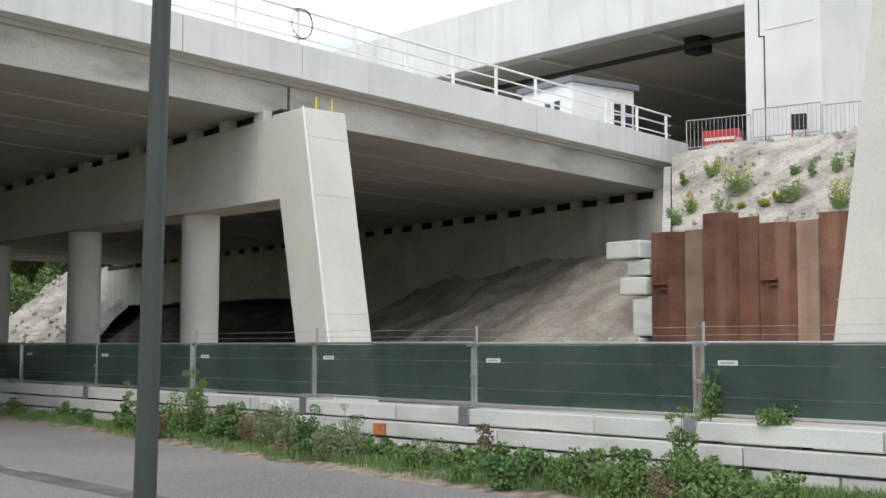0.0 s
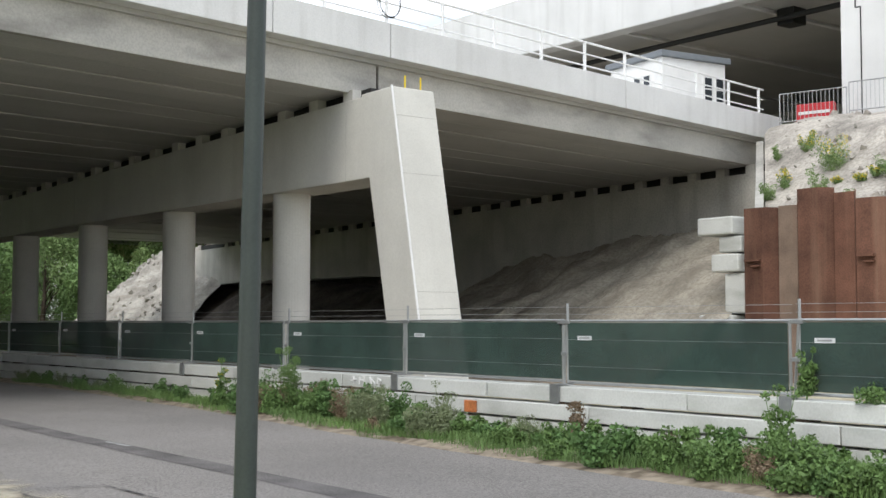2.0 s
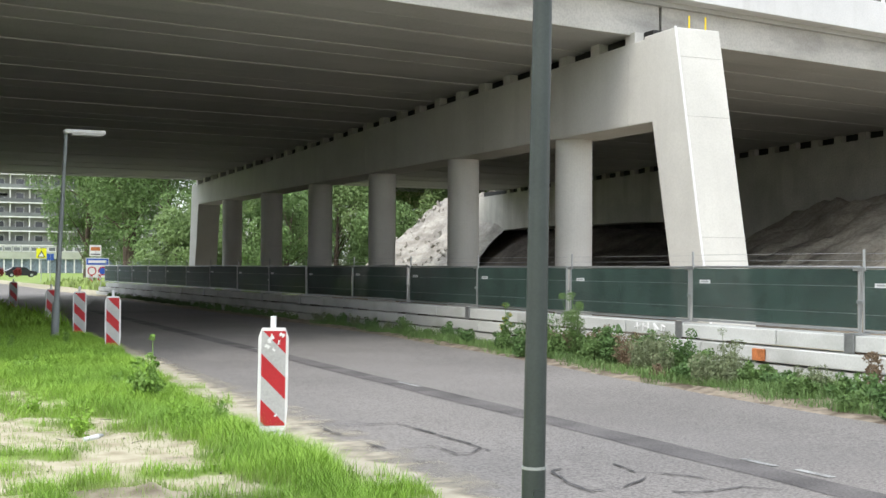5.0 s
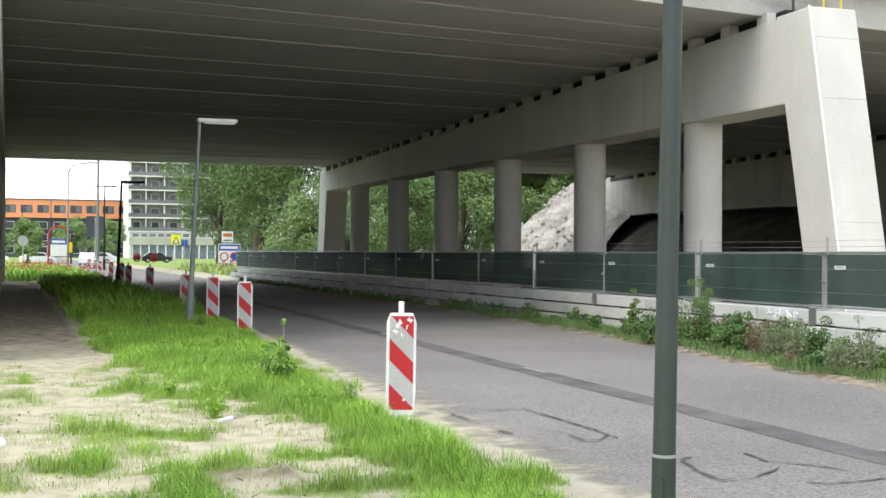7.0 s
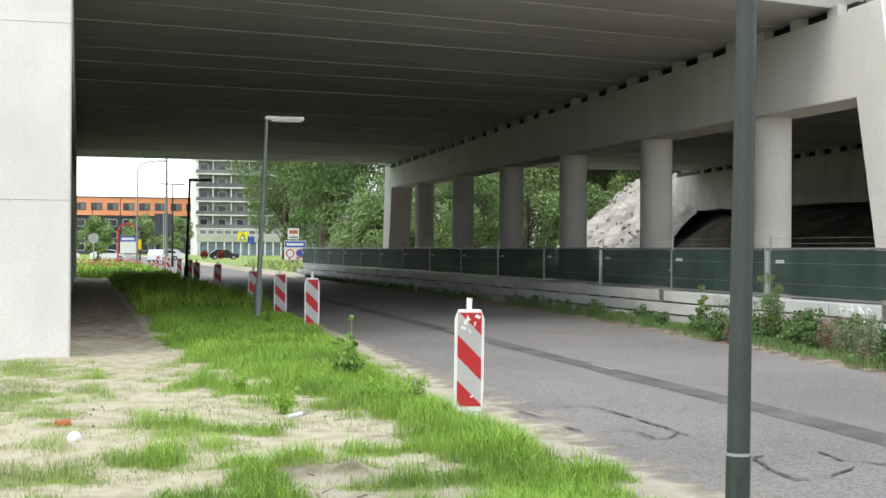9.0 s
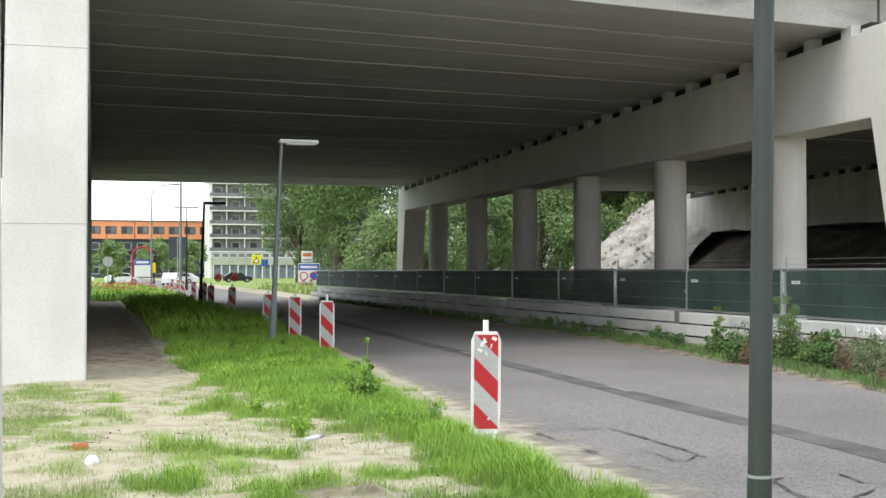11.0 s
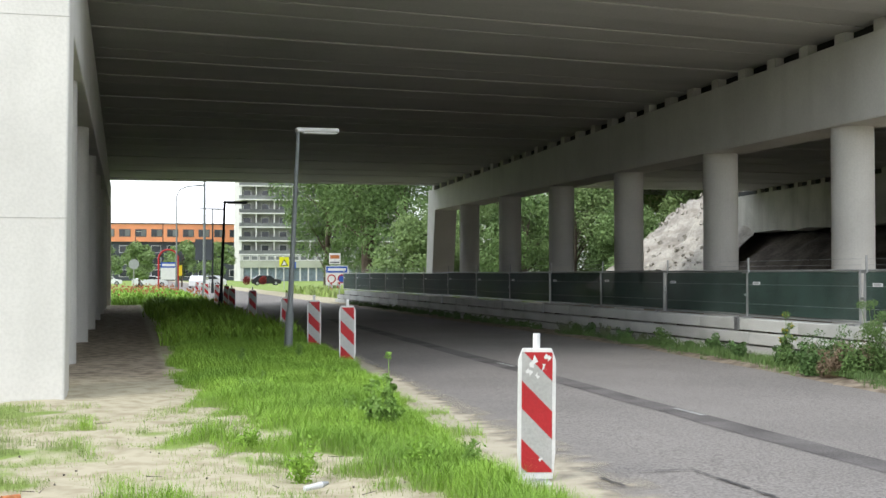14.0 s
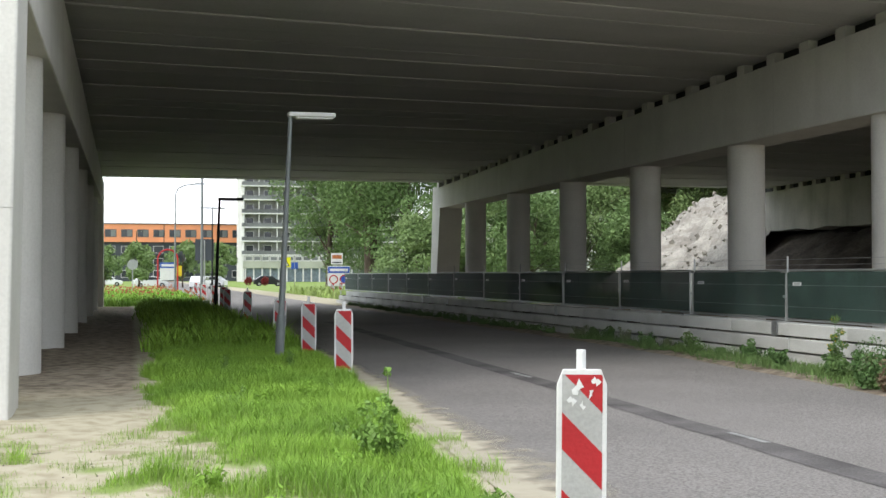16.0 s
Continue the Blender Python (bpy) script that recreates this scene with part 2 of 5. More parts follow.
def rod(bm, p, q, r0, r1=None, seg=10):
    p, q = Vector(p), Vector(q)
    d = q - p
    m = Matrix.Translation((p + q) / 2) @ d.to_track_quat("Z", "Y").to_matrix().to_4x4()
    bmesh.ops.create_cone(bm, cap_ends=True, segments=seg, radius1=r0, radius2=r0 if r1 is None else r1, depth=d.length, matrix=m)
    return bm


def rodded(*a, **k):
    return rod(bmesh.new(), *a, **k)


def prism(profile, axis, a, b, bevel=0.0):
    """A profile of (u, v) pushed along an axis from a to b. axis x: (y, z); axis y: (x, z); axis z: (x, y)."""
    bm = bmesh.new()

    def place(u, v, w):
        return {"x": (w, u, v), "y": (u, w, v), "z": (u, v, w)}[axis]

    lo = [bm.verts.new(place(u, v, a)) for u, v in profile]
    hi = [bm.verts.new(place(u, v, b)) for u, v in profile]
    bm.faces.new(lo)
    bm.faces.new(hi[::-1])
    k = len(profile)
    for i in range(k):
        bm.faces.new((lo[i], hi[i], hi[(i + 1) % k], lo[(i + 1) % k]))
    bmesh.ops.recalc_face_normals(bm, faces=bm.faces)
    if bevel:
        bmesh.ops.bevel(bm, geom=list(bm.edges), offset=bevel, segments=2, affect="EDGES", profile=0.5)
    return bm


def from_arrays(name, verts, faces, mat, parent=None):
    me = bpy.data.meshes.new(name)
    me.from_pydata(verts, [], faces)
    me.materials.append(mat)
    me.update()
    ob = new(name, me)
    if parent:
        ob.parent = parent
    return ob


def fnoise(x, y, s=1.0, seed=0.0):
    return noise.noise(Vector((x * s, y * s, seed)))


def smooth01(v):
    v = min(1.0, max(0.0, v))
    return v * v * (3 - 2 * v)


# ---- the plan, in metres ----
def road_left(y):
    return 3.62 + 1.2 * smooth01((y - 7) / 22.0)


def road_right(y):
    return 9.7 + 1.9 * smooth01((y - 6) / 26.0)


def near_line(x):
    return 21.9 + 0.148 * x


def ground_height(x, y):
    if y < -30 or y > 160 or x < -25 or x > 60:
        return -0.02
    if road_left(y) - 0.05 < x < road_right(y) + 0.1:
        return -0.05 if x > road_left(y) + 0.3 else -0.012
    h = 0.03 + 0.05 * fnoise(x, y, 0.5) + 0.03 * fnoise(x, y, 1.7, 3) + 0.02 * fnoise(x, y, 5, 9)
    h += 0.09 * smooth01(1 - abs(y - 8.5 + 0.35 * (x - 1.5)) / 0.35) * smooth01(1.3 - abs(x - 1.7) / 0.9) * (0.6 + 1.2 * abs(fnoise(x, y, 4, 17)))
    if x < road_left(y):
        h *= smooth01((road_left(y) - x) / 1.0)
    return max(h, -0.03)


def turf_at(x, y):
    """How thickly grass grows at a place, 0 to 1."""
    e = road_left(y)
    if x > e + 0.1 and x < 14:
        return 0.0
    if x >= 14:
        return 0.75 if y > 68 else 0.15
    if y > 68:
        return 0.9
    band = 0.95 + 2.2 * smooth01((y - 9) / 13) + 0.4 * fnoise(x, y, 0.9, 7) + 0.2 * fnoise(x, y, 2.6, 9)
    d = e - x
    gap = 0.2 - 0.12 * smooth01((y - 13) / 9) + 0.14 * fnoise(x, y, 1.3, 11)
    t = smooth01((band + 0.3 - d) / 0.6) * smooth01((d - gap) / 0.25)
    if x < 0.9 and y > 17.5:
        t *= 0.0
    strips = 0.34 * smooth01(1 - abs(y - 14.1) / 1.3) * smooth01((2.2 - x) / 0.8) + 0.3 * smooth01((9.9 - y) / 0.9)
    patch = 0.33 + strips + 0.75 * fnoise(x, y, 0.8, 5) + 0.9 * fnoise(x, y, 2.2, 15)
    if y < 18:
        t = max(t, patch * 0.7)
    return min(1.0, max(0.0, t))


# ---- ground ----
def build_ground():
    xs = np.unique(np.r_[-2200, -800, -300, -120, -60, -30, np.arange(-16, -4, 1.0), np.arange(-4, 5.2, 0.14), np.arange(5.2, 16, 0.5), np.arange(16, 60, 2.0), 80, 120, 300, 800, 2200])
    ys = np.unique(np.r_[-2200, -800, -300, -100, -40, np.arange(-20, 4, 2.0), np.arange(4, 24, 0.16), np.arange(24, 75, 0.6), np.arange(75, 160, 4.0), 200, 300, 500, 900, 2200])
    verts = [(float(x), float(y), ground_height(x, y)) for y in ys for x in xs]
    nx = len(xs)
    faces = [(j * nx + i, j * nx + i + 1, (j + 1) * nx + i + 1, (j + 1) * nx + i) for j in range(len(ys) - 1) for i in range(nx - 1)]
    ob = from_arrays("ground", verts, faces, M_GROUND)
    turf = ob.data.attributes.new("turf", "FLOAT", "POINT")
    soil = ob.data.attributes.new("soil", "FLOAT", "POINT")
    turf.data.foreach_set("value", [turf_at(x, y) for x, y, _ in verts])
    soil.data.foreach_set("value", [(0.85 * smooth01((y - 20) / 3) * smooth01((69 - y) / 3)) if x < 1.2 or 13 < x < 60 else 0.95 if 9.6 < x <= 13 and y < 69 else 0.8 * smooth01(1 - abs(y - 8.45 + 0.35 * (x - 1.5)) / 0.3) * smooth01(1.3 - abs(x - 1.7) / 0.9) if 0 < x < 3.4 and y < 10 else 0.75 * smooth01(3.2 * fnoise(x, y, 2.4, 41) - 0.75) if x < 3.3 and y < 18 else 0.0 for x, y, _ in verts])
    for p in ob.data.polygons:
        p.use_smooth = True
    tagged(ob, "sandy verge with patches of grass and bare soil", "ground", kind="structure")


build_ground()


def build_road():
    ys = list(np.arange(-40, 80, 1.0)) + [90, 110, 140, 180, 240, 320]
    verts, faces = [], []
    for y in ys:
        a, b = road_left(y) + 0.06 * fnoise(y, 0, 0.9), road_right(y) + 0.08 * fnoise(y, 5, 0.7)
        for u in (0, 0.02, 0.25, 0.5, 0.75, 0.98, 1):
            x = a + (b - a) * u
            verts.append((x, float(y), (-0.03 if u in (0, 1) else 0.0) + 0.02 * (1 - (2 * u - 1) ** 2)))
    for j in range(len(ys) - 1):
        for i in range(6):
            k = j * 7 + i
            faces.append((k, k + 1, k + 8, k + 7))
    ob = from_arrays("road", verts, faces, M_ASPHALT)
    tagged(ob, "worn grey asphalt road with tar-sealed cracks", "road", kind="structure")
    rng = random.Random(4)

    def crack(points, w):
        bm = bmesh.new()
        for (x0, y0), (x1, y1) in zip(points, points[1:]):
            d = Vector((x1 - x0, y1 - y0)).normalized()
            s = Vector((-d.y, d.x)) * 0.34 * w * rng.uniform(0.3, 1.5)
            bm.faces.new([bm.verts.new((x0 + s.x, y0 + s.y, 0.026)), bm.verts.new((x0 - s.x, y0 - s.y, 0.026)), bm.verts.new((x1 - s.x, y1 - s.y, 0.026)), bm.verts.new((x1 + s.x, y1 + s.y, 0.026))])
        bmesh.ops.recalc_face_normals(bm, faces=bm.faces)
        part("tar_seam", bm, M_TAR, ob, "black tar sealing a crack")

    def wander(x, y, dx, dy, n, j):
        pts = [(x, y)]
        for _ in range(n):
            x, y = x + dx + rng.uniform(-j, j), y + dy + rng.uniform(-j, j)
            pts.append((x, y))
        return pts

    # the sealed cracks near the verge
    for w, pts in ((0.05, ((4.18, 11.49), (4.2, 11.06))),
                   (0.04, ((4.52, 11.67), (4.8, 11.68), (5.02, 11.63), (5.04, 10.66), (5.05, 10.1), (5.03, 9.83), (5.01, 9.56))),
                   (0.05, ((4.19, 10.39), (4.24, 10.2), (4.23, 10.02))),
                   (0.025, ((4.4, 9.97), (4.71, 10.06), (4.68, 9.55), (4.8, 9.5), (5.02, 9.75))),
                   (0.035, ((5.1, 8.5), (4.95, 8.38), (4.8, 7.84), (4.78, 7.55), (5.1, 7.59), (5.49, 7.89))),
                   (0.035, ((5.61, 8.52), (5.55, 8.12), (5.78, 7.88), (5.9, 7.6))),
                   (0.03, ((4.19, 9.37), (4.26, 9.2))),
                   (0.03, ((5.3, 7.3), (5.5, 7.2), (5.9, 7.25), (6.1, 7.0)))):
        fine = []
        for (xa, ya), (xb, yb) in zip(pts, pts[1:]):
            n = max(2, int(math.hypot(xb - xa, yb - ya) / 0.09))
            fine += [(xa + (xb - xa) * k / n + rng.uniform(-0.012, 0.012), ya + (yb - ya) * k / n + rng.uniform(-0.012, 0.012)) for k in range(n)]
        crack(fine + [pts[-1]], w)
    for _ in range(16):
        crack(wander(rng.uniform(4.2, 6.0), rng.uniform(7.2, 12.5), rng.uniform(0.0, 0.06), rng.uniform(-0.06, 0.04), rng.randint(3, 7), 0.03), rng.uniform(0.006, 0.014))
    # a broad strip of newer asphalt along the lane
    bm = bmesh.new()
    ys_ = np.arange(5, 46, 0.5)
    for y, y2 in zip(ys_, ys_[1:]):
        row = []
        for q in (y, y2):
            x = 6.42 + 0.028 * (q - 5) + 0.03 * fnoise(q, 2, 0.8)
            w = 0.19 + 0.03 * fnoise(q, 7, 0.6)
            row.append((x - w, x + w))
        bm.faces.new([bm.verts.new(p) for p in ((row[0][0], y, 0.0225), (row[0][1], y, 0.0225), (row[1][1], y2, 0.0225), (row[1][0], y2, 0.0225))])
    part("asphalt_patch", bm, node_mat("newer_asphalt", (0.185, 0.172, 0.165), 0.88, var=0.25, scale=1.2, fine=42, bump=0.8), ob, "dark strip of newer asphalt")
    for x, y, ln in ((6.75, 7.9, 0.42), (6.79, 7.3, 0.4), (6.82, 15.1, 0.75), (7.0, 22.6, 0.9)):
        part("lane_mark", boxed(x - 0.04, x + 0.03, y, y + ln, 0.0245, 0.0285), M_MARK, ob, "faded white lane mark")
    part("stop_line", boxed(5.4, 8.0, 112, 112.6, 0.0, 0.026), M_MARK, ob, "white line across the road")


build_road()


def build_shoulder():
    """Blown sand lying over the edge of the asphalt, thinning out towards the lane."""
    m = bpy.data.materials.new("blown_sand")
    m.use_nodes = True
    n, l = m.node_tree.nodes, m.node_tree.links
    b = n["Principled BSDF"]
    b.inputs["Roughness"].default_value, b.inputs["Specular IOR Level"].default_value = 0.95, 0.1
    tc, grain, cover, add = n.new("ShaderNodeTexCoord"), n.new("ShaderNodeTexNoise"), n.new("ShaderNodeAttribute"), n.new("ShaderNodeMath")
    grain.inputs["Scale"].default_value, grain.inputs["Detail"].default_value = 3.0, 12
    cover.attribute_name = "cover"
    l.new(tc.outputs["Object"], grain.inputs["Vector"])
    l.new(grain.outputs["Fac"], add.inputs[0])
    l.new(cover.outputs["Fac"], add.inputs[1])
    cut, col = n.new("ShaderNodeValToRGB"), n.new("ShaderNodeValToRGB")
    cut.color_ramp.elements[0].position, cut.color_ramp.elements[1].position = 0.5, 1.0
    l.new(add.outputs[0], cut.inputs["Fac"])
    l.new(cut.outputs["Color"], b.inputs["Alpha"])
    col.color_ramp.elements[0].color, col.color_ramp.elements[1].color = (0.36, 0.325, 0.25, 1), (0.44, 0.40, 0.31, 1)
    col.color_ramp.elements[0].position, col.color_ramp.elements[1].position = 0.35, 0.62
    l.new(grain.outputs["Fac"], col.inputs["Fac"])
    l.new(col.outputs["Color"], b.inputs["Base Color"])
    us = (-0.12, 0.0, 0.1, 0.25, 0.45, 0.75)
    ys = np.arange(5, 45, 0.25)
    verts, faces, thick = [], [], []
    for y in ys:
        wide = 1.0 - 0.6 * smooth01((y - 12) / 12)
        for k, u in enumerate(us):
            x = road_left(y) + u * (wide if u > 0 else 1)
            a, e = road_left(y) + 0.06 * fnoise(y, 0, 0.9), road_right(y)
            f = min(1, max(0, (x - a) / (e - a)))
            verts.append((x, float(y), 0.02 * (1 - (2 * f - 1) ** 2) + 0.008))
            thick.append((0.75, 0.7, 0.6, 0.42, 0.2, 0.0)[k])
    w = len(us)
    for j in range(len(ys) - 1):
        for i in range(w - 1):
            k = j * w + i
            faces.append((k, k + 1, k + w + 1, k + w))
    ob = from_arrays("sand_shoulder", verts, faces, m)
    at = ob.data.attributes.new("cover", "FLOAT", "POINT")
    at.data.foreach_set("value", thick)
    tagged(ob, "pale blown sand over the asphalt edge", "sand", kind="structure")


build_shoulder()


# ---- the bridge over the road ----
BX0, BX1 = 16.5, 17.7      # right-hand pier row
COLS = [28.28, 34.95, 41.65, 48.35, 55.05, 61.75]


def soffit(y):
    """Underside of the girders: it falls away from the near edge."""
    return 7.22 - 0.0205 * (y - 23.5)


def leg_profile(y_out_top, y_out_bot, y_in_top, y_in_bot, z_top):
    return [(y_out_bot, -0.3), (y_in_bot, -0.3), (y_in_top, 4.99), (y_in_top, z_top - 0.02), (y_out_top, z_top)]


def pier_row(x0, x1, ya, yb, label):
    """A pier: slanting legs at both ends, a cap beam and round columns between them."""
    row = thing("bridge_pier", label, "bridge pier", "piers of the bridge", at=(0, 0, 0))
    za, zb = soffit(ya) - 0.2, soffit(yb) - 0.2
    prof = [(ya + 0.0, za), (ya - 1.45, -0.3), (ya - 0.2, -0.3), (ya + 0.92, 4.99), (yb - 1.5, 4.99), (yb - 0.45, -0.3), (yb + 0.75, -0.3), (yb, zb), (yb - 0.6, zb), (yb - 0.6, zb - 0.06), (ya + 1.25, za - 0.08), (ya + 1.25, za - 0.02)]
    part("pier_frame", prism(prof, "x", x0, x1, 0.03), M_CONC_PIER, row)
    xm = (x0 + x1) / 2
    for i, y in enumerate(COLS):
        yy = y + (ya - 22.9) * (1 - i / 6.0)
        part("column", rodded((xm, yy, -0.3), (xm, yy, 5.0), 0.49, seg=40), M_CONC_PIER, row, smooth=False)
    # pour joints and the pale corner line of the leg
    for z in (2.3, 4.99, 6.35):
        f = (z + 0.3) / (za + 0.3)
        yo = ya - 1.45 + 1.45 * f
        part("pour_joint", boxed(x0 - 0.003, x1 + 0.003, yo - 0.004, yo + 0.02, z, z + 0.01), M_FINE, row, "thin pour joint")
    for yj in (ya + 1.9, ya + 9.5, ya + 19.0):
        part("pour_joint", boxed(x0 - 0.003, x0 + 0.01, yj, yj + 0.012, 5.0, za - 0.3 - 0.02 * (yj - ya)), M_FINE, row, "thin pour joint")
    n = 28
    for i in range(n):
        y = ya + 1.9 + (yb - ya - 2.8) * i / (n - 1)
        z = za + (zb - za) * (y - ya) / (yb - ya)
        part("bearing", boxed(x0 + 0.05, x0 + 0.31, y - 0.2, y + 0.2, z - 0.14, soffit(y) + 0.01), M_CONC_PIER, row, "concrete bearing block")
    # Black infill painting the shade of the open gap over the cap beam.
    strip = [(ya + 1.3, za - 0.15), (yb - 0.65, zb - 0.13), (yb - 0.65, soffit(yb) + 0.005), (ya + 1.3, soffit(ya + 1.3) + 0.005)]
    part("bearing_strip", prism(strip, "x", x0 + 0.3, x1 - 0.3), M_BLACK, row, "black infill standing in for shade in the bearing gap")
    return row


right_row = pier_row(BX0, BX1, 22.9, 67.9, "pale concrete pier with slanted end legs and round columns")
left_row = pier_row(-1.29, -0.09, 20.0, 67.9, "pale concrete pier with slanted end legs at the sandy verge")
for i, x in enumerate((16.9, 17.35)):
    part("starter_bar", rodded((x, 22.95, 6.9), (x, 22.95, 7.32), 0.022, seg=8), M_YELLOW, right_row, "yellow capped bar")

# Unseen wall added on the left so the gaps between piers read dark.
wall_w = link_mesh("wall_west", boxed(-5.4, -5.0, 19.0, 69.0, -0.1, 8.2), M_GIRDER)
tagged(wall_w, "plain grey concrete wall added to darken the gaps of the left pier row", "wall", kind="structure")

# the pale chamfer of the leg
bm = bmesh.new()
rod(bm, (BX0 - 0.012, 22.9 - 1.45, -0.3), (BX0 - 0.012, 22.9, 7.05), 0.028, seg=6)
part("corner_strip", bm, M_WHITE_STEEL, right_row, "pale corner strip")

deck = thing("bridge_deck", "concrete road bridge deck with precast girders and pale edge beam", "bridge deck", kind="structure")
NG = 37


def girder(x0, x1, i):
    """A precast girder across one span; the first follows the skewed edge."""
    bm = bmesh.new()
    g = 0.022
    rows = []
    for x in (x0, x1):
        a0, b0 = near_line(x) + 0.61, 66.9
        ya, yb = a0 + (b0 - a0) * i / NG + g, a0 + (b0 - a0) * (i + 1) / NG - g
        drop = 0.016 * math.sin(i * 2.4)
        za, zb = soffit(ya) + drop, soffit(yb) + drop
        rows.append([bm.verts.new(p) for p in ((x, ya, za + 0.012), (x, ya + 0.012, za), (x, yb - 0.012, zb), (x, yb, zb + 0.012), (x, yb, zb + 0.8), (x, ya, za + 0.8))])
    for k in range(6):
        bm.faces.new((rows[0][k], rows[1][k], rows[1][(k + 1) % 6], rows[0][(k + 1) % 6]))
    bm.faces.new(rows[0][::-1])
    bm.faces.new(rows[1])
    bmesh.ops.recalc_face_normals(bm, faces=bm.faces)
    return bm


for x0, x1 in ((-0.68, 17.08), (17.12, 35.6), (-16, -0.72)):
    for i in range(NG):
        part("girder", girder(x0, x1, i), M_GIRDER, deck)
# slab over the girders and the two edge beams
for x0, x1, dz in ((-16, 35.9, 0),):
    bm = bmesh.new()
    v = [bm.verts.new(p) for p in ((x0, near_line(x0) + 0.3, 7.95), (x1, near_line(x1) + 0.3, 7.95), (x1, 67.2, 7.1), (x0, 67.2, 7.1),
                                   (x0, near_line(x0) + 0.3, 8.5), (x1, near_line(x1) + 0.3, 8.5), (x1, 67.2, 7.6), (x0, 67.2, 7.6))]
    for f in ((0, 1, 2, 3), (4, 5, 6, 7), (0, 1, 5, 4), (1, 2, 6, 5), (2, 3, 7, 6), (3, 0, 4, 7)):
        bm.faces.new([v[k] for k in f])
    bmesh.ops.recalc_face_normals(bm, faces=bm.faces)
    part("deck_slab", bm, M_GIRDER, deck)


def edge_piece(xa, xb, name, mat, d0, d1, z0, z1):
    bm = bmesh.new()
    pts = []
    for x in (xa, xb):
        pts.append([bm.verts.new((x, near_line(x) + d, z)) for d, z in ((d0, z0), (d1, z0), (d1, z1), (d0, z1))])
    for k in range(4):
        bm.faces.new((pts[0][k], pts[1][k], pts[1][(k + 1) % 4], pts[0][(k + 1) % 4]))
    bm.faces.new(pts[0])
    bm.faces.new(pts[1][::-1])
    bmesh.ops.recalc_face_normals(bm, faces=bm.faces)
    bmesh.ops.bevel(bm, geom=list(bm.edges), offset=0.012, segments=1, affect="EDGES")
    return part(name, bm, mat, deck)


for xa, xb in ((-16, -6.1), (-6.08, 3.9), (3.92, 13.9), (13.92, 17.5), (17.52, 27.2), (27.22, 36.6)):
    edge_piece(xa, xb, "edge_beam", M_CONC, -0.12, 0.7, 8.06, 8.92)
for xa, xb in ((-16, 17.45), (17.53, 35.8)):
    edge_piece(xa, xb, "edge_girder", M_FASCIA, 0.42, 0.6, 7.15, 8.1)
bm = boxed(-16, 36.6, 66.9, 67.4, 7.0, 7.9)
part("edge_beam", bm, M_CONC, deck)

# railing on the near edge
rail = thing("bridge_railing", "white painted steel railing on the bridge edge", "railing")
for i in range(22):
    x = -6.3 + 2.0 * i
    part("post", boxed(x - 0.03, x + 0.03, near_line(x) + 0.28, near_line(x) + 0.36, 8.9, 9.9), M_WHITE_STEEL, rail)
for z, r in ((9.9, 0.035), (9.55, 0.025), (9.2, 0.025)):
    part("rail_bar", rodded((-6.5, near_line(-6.5) + 0.32, z), (36, near_line(36) + 0.32, z), r, seg=10), M_WHITE_STEEL, rail)

coil = thing("cable_coil", "coil of black cable hung on the white railing", "cable coil")
bm = bmesh.new()
for k, (r, dx) in enumerate(((0.33, 0), (0.31, 0.03), (0.345, -0.02))):
    pts = [(17.75 + dx + r * math.sin(a), near_line(17.75) + 0.22 + 0.02 * k, 9.55 + r * 1.15 * math.cos(a)) for a in np.linspace(0, 2 * math.pi, 25)]
    for p, q in zip(pts, pts[1:]):
        rod(bm, p, q, 0.009, seg=6)
part("cable", bm, M_BLACK, coil)

# ---- far abutment, slope and embankment ----
M_ABUT = node_mat("stained_abutment", (0.55, 0.535, 0.49), 0.9, var=0.12, scale=0.6, fine=14, bump=0.4, streak=((1.2, 0.9, 0.15), (0.24, 0.22, 0.19), 0.6))
abut = thing("bridge_abutment", "grey concrete abutment wall under the bridge deck", "abutment", kind="structure")
part("wall", prism([(26.3, 0.0), (47.0, 0.0), (47.0, soffit(47.0) - 0.3), (26.3, soffit(26.3) - 0.3)], "x", 35.0, 36.2), M_ABUT, abut)
low_edge = [(69.5 - 1.5 * k, 3.95 + 0.16 * fnoise(k, 0, 0.9, 3)) for k in range(16)]
part("wall", prism([(47.01, soffit(47.0) - 0.3), (69.5, soffit(66.9) - 0.3)] + low_edge, "x", 35.0, 36.2), M_ABUT, abut, "undercut wall with a broken lower edge")
part("back_wall", boxed(36.25, 36.9, 26.5, 47.0, 0.0, 8.5), M_CONC, abut)
# Dark colour here paints the shaded hollow under the wall.
part("back_wall", boxed(38.5, 39.1, 47.0, 75, -0.2, 8.4), M_SOIL_AND_SHADE, abut, "recess face behind the undercut wall, coloured dark for its shade")
part("undercut_roof", boxed(36.3, 38.6, 47.0, 69.5, 6.6, 8.4), M_CONC, abut)
# Black infill again, for shade between the abutment top and the girders.
part("bearing_strip", prism([(26.4, soffit(26.4) - 0.31), (69.4, soffit(66.9) - 0.31), (69.4, soffit(66.9) + 0.005), (26.4, soffit(26.4) + 0.005)], "x", 35.3, 35.9), M_BLACK, abut, "black infill standing in for shade in the bearing gap")
for i in range(30):
    y = 27.4 + i * 1.32
    part("bearing", boxed(35.05, 35.31, y - 0.2, y + 0.2, soffit(y) - 0.31, soffit(y) + 0.01), M_ABUT, abut)


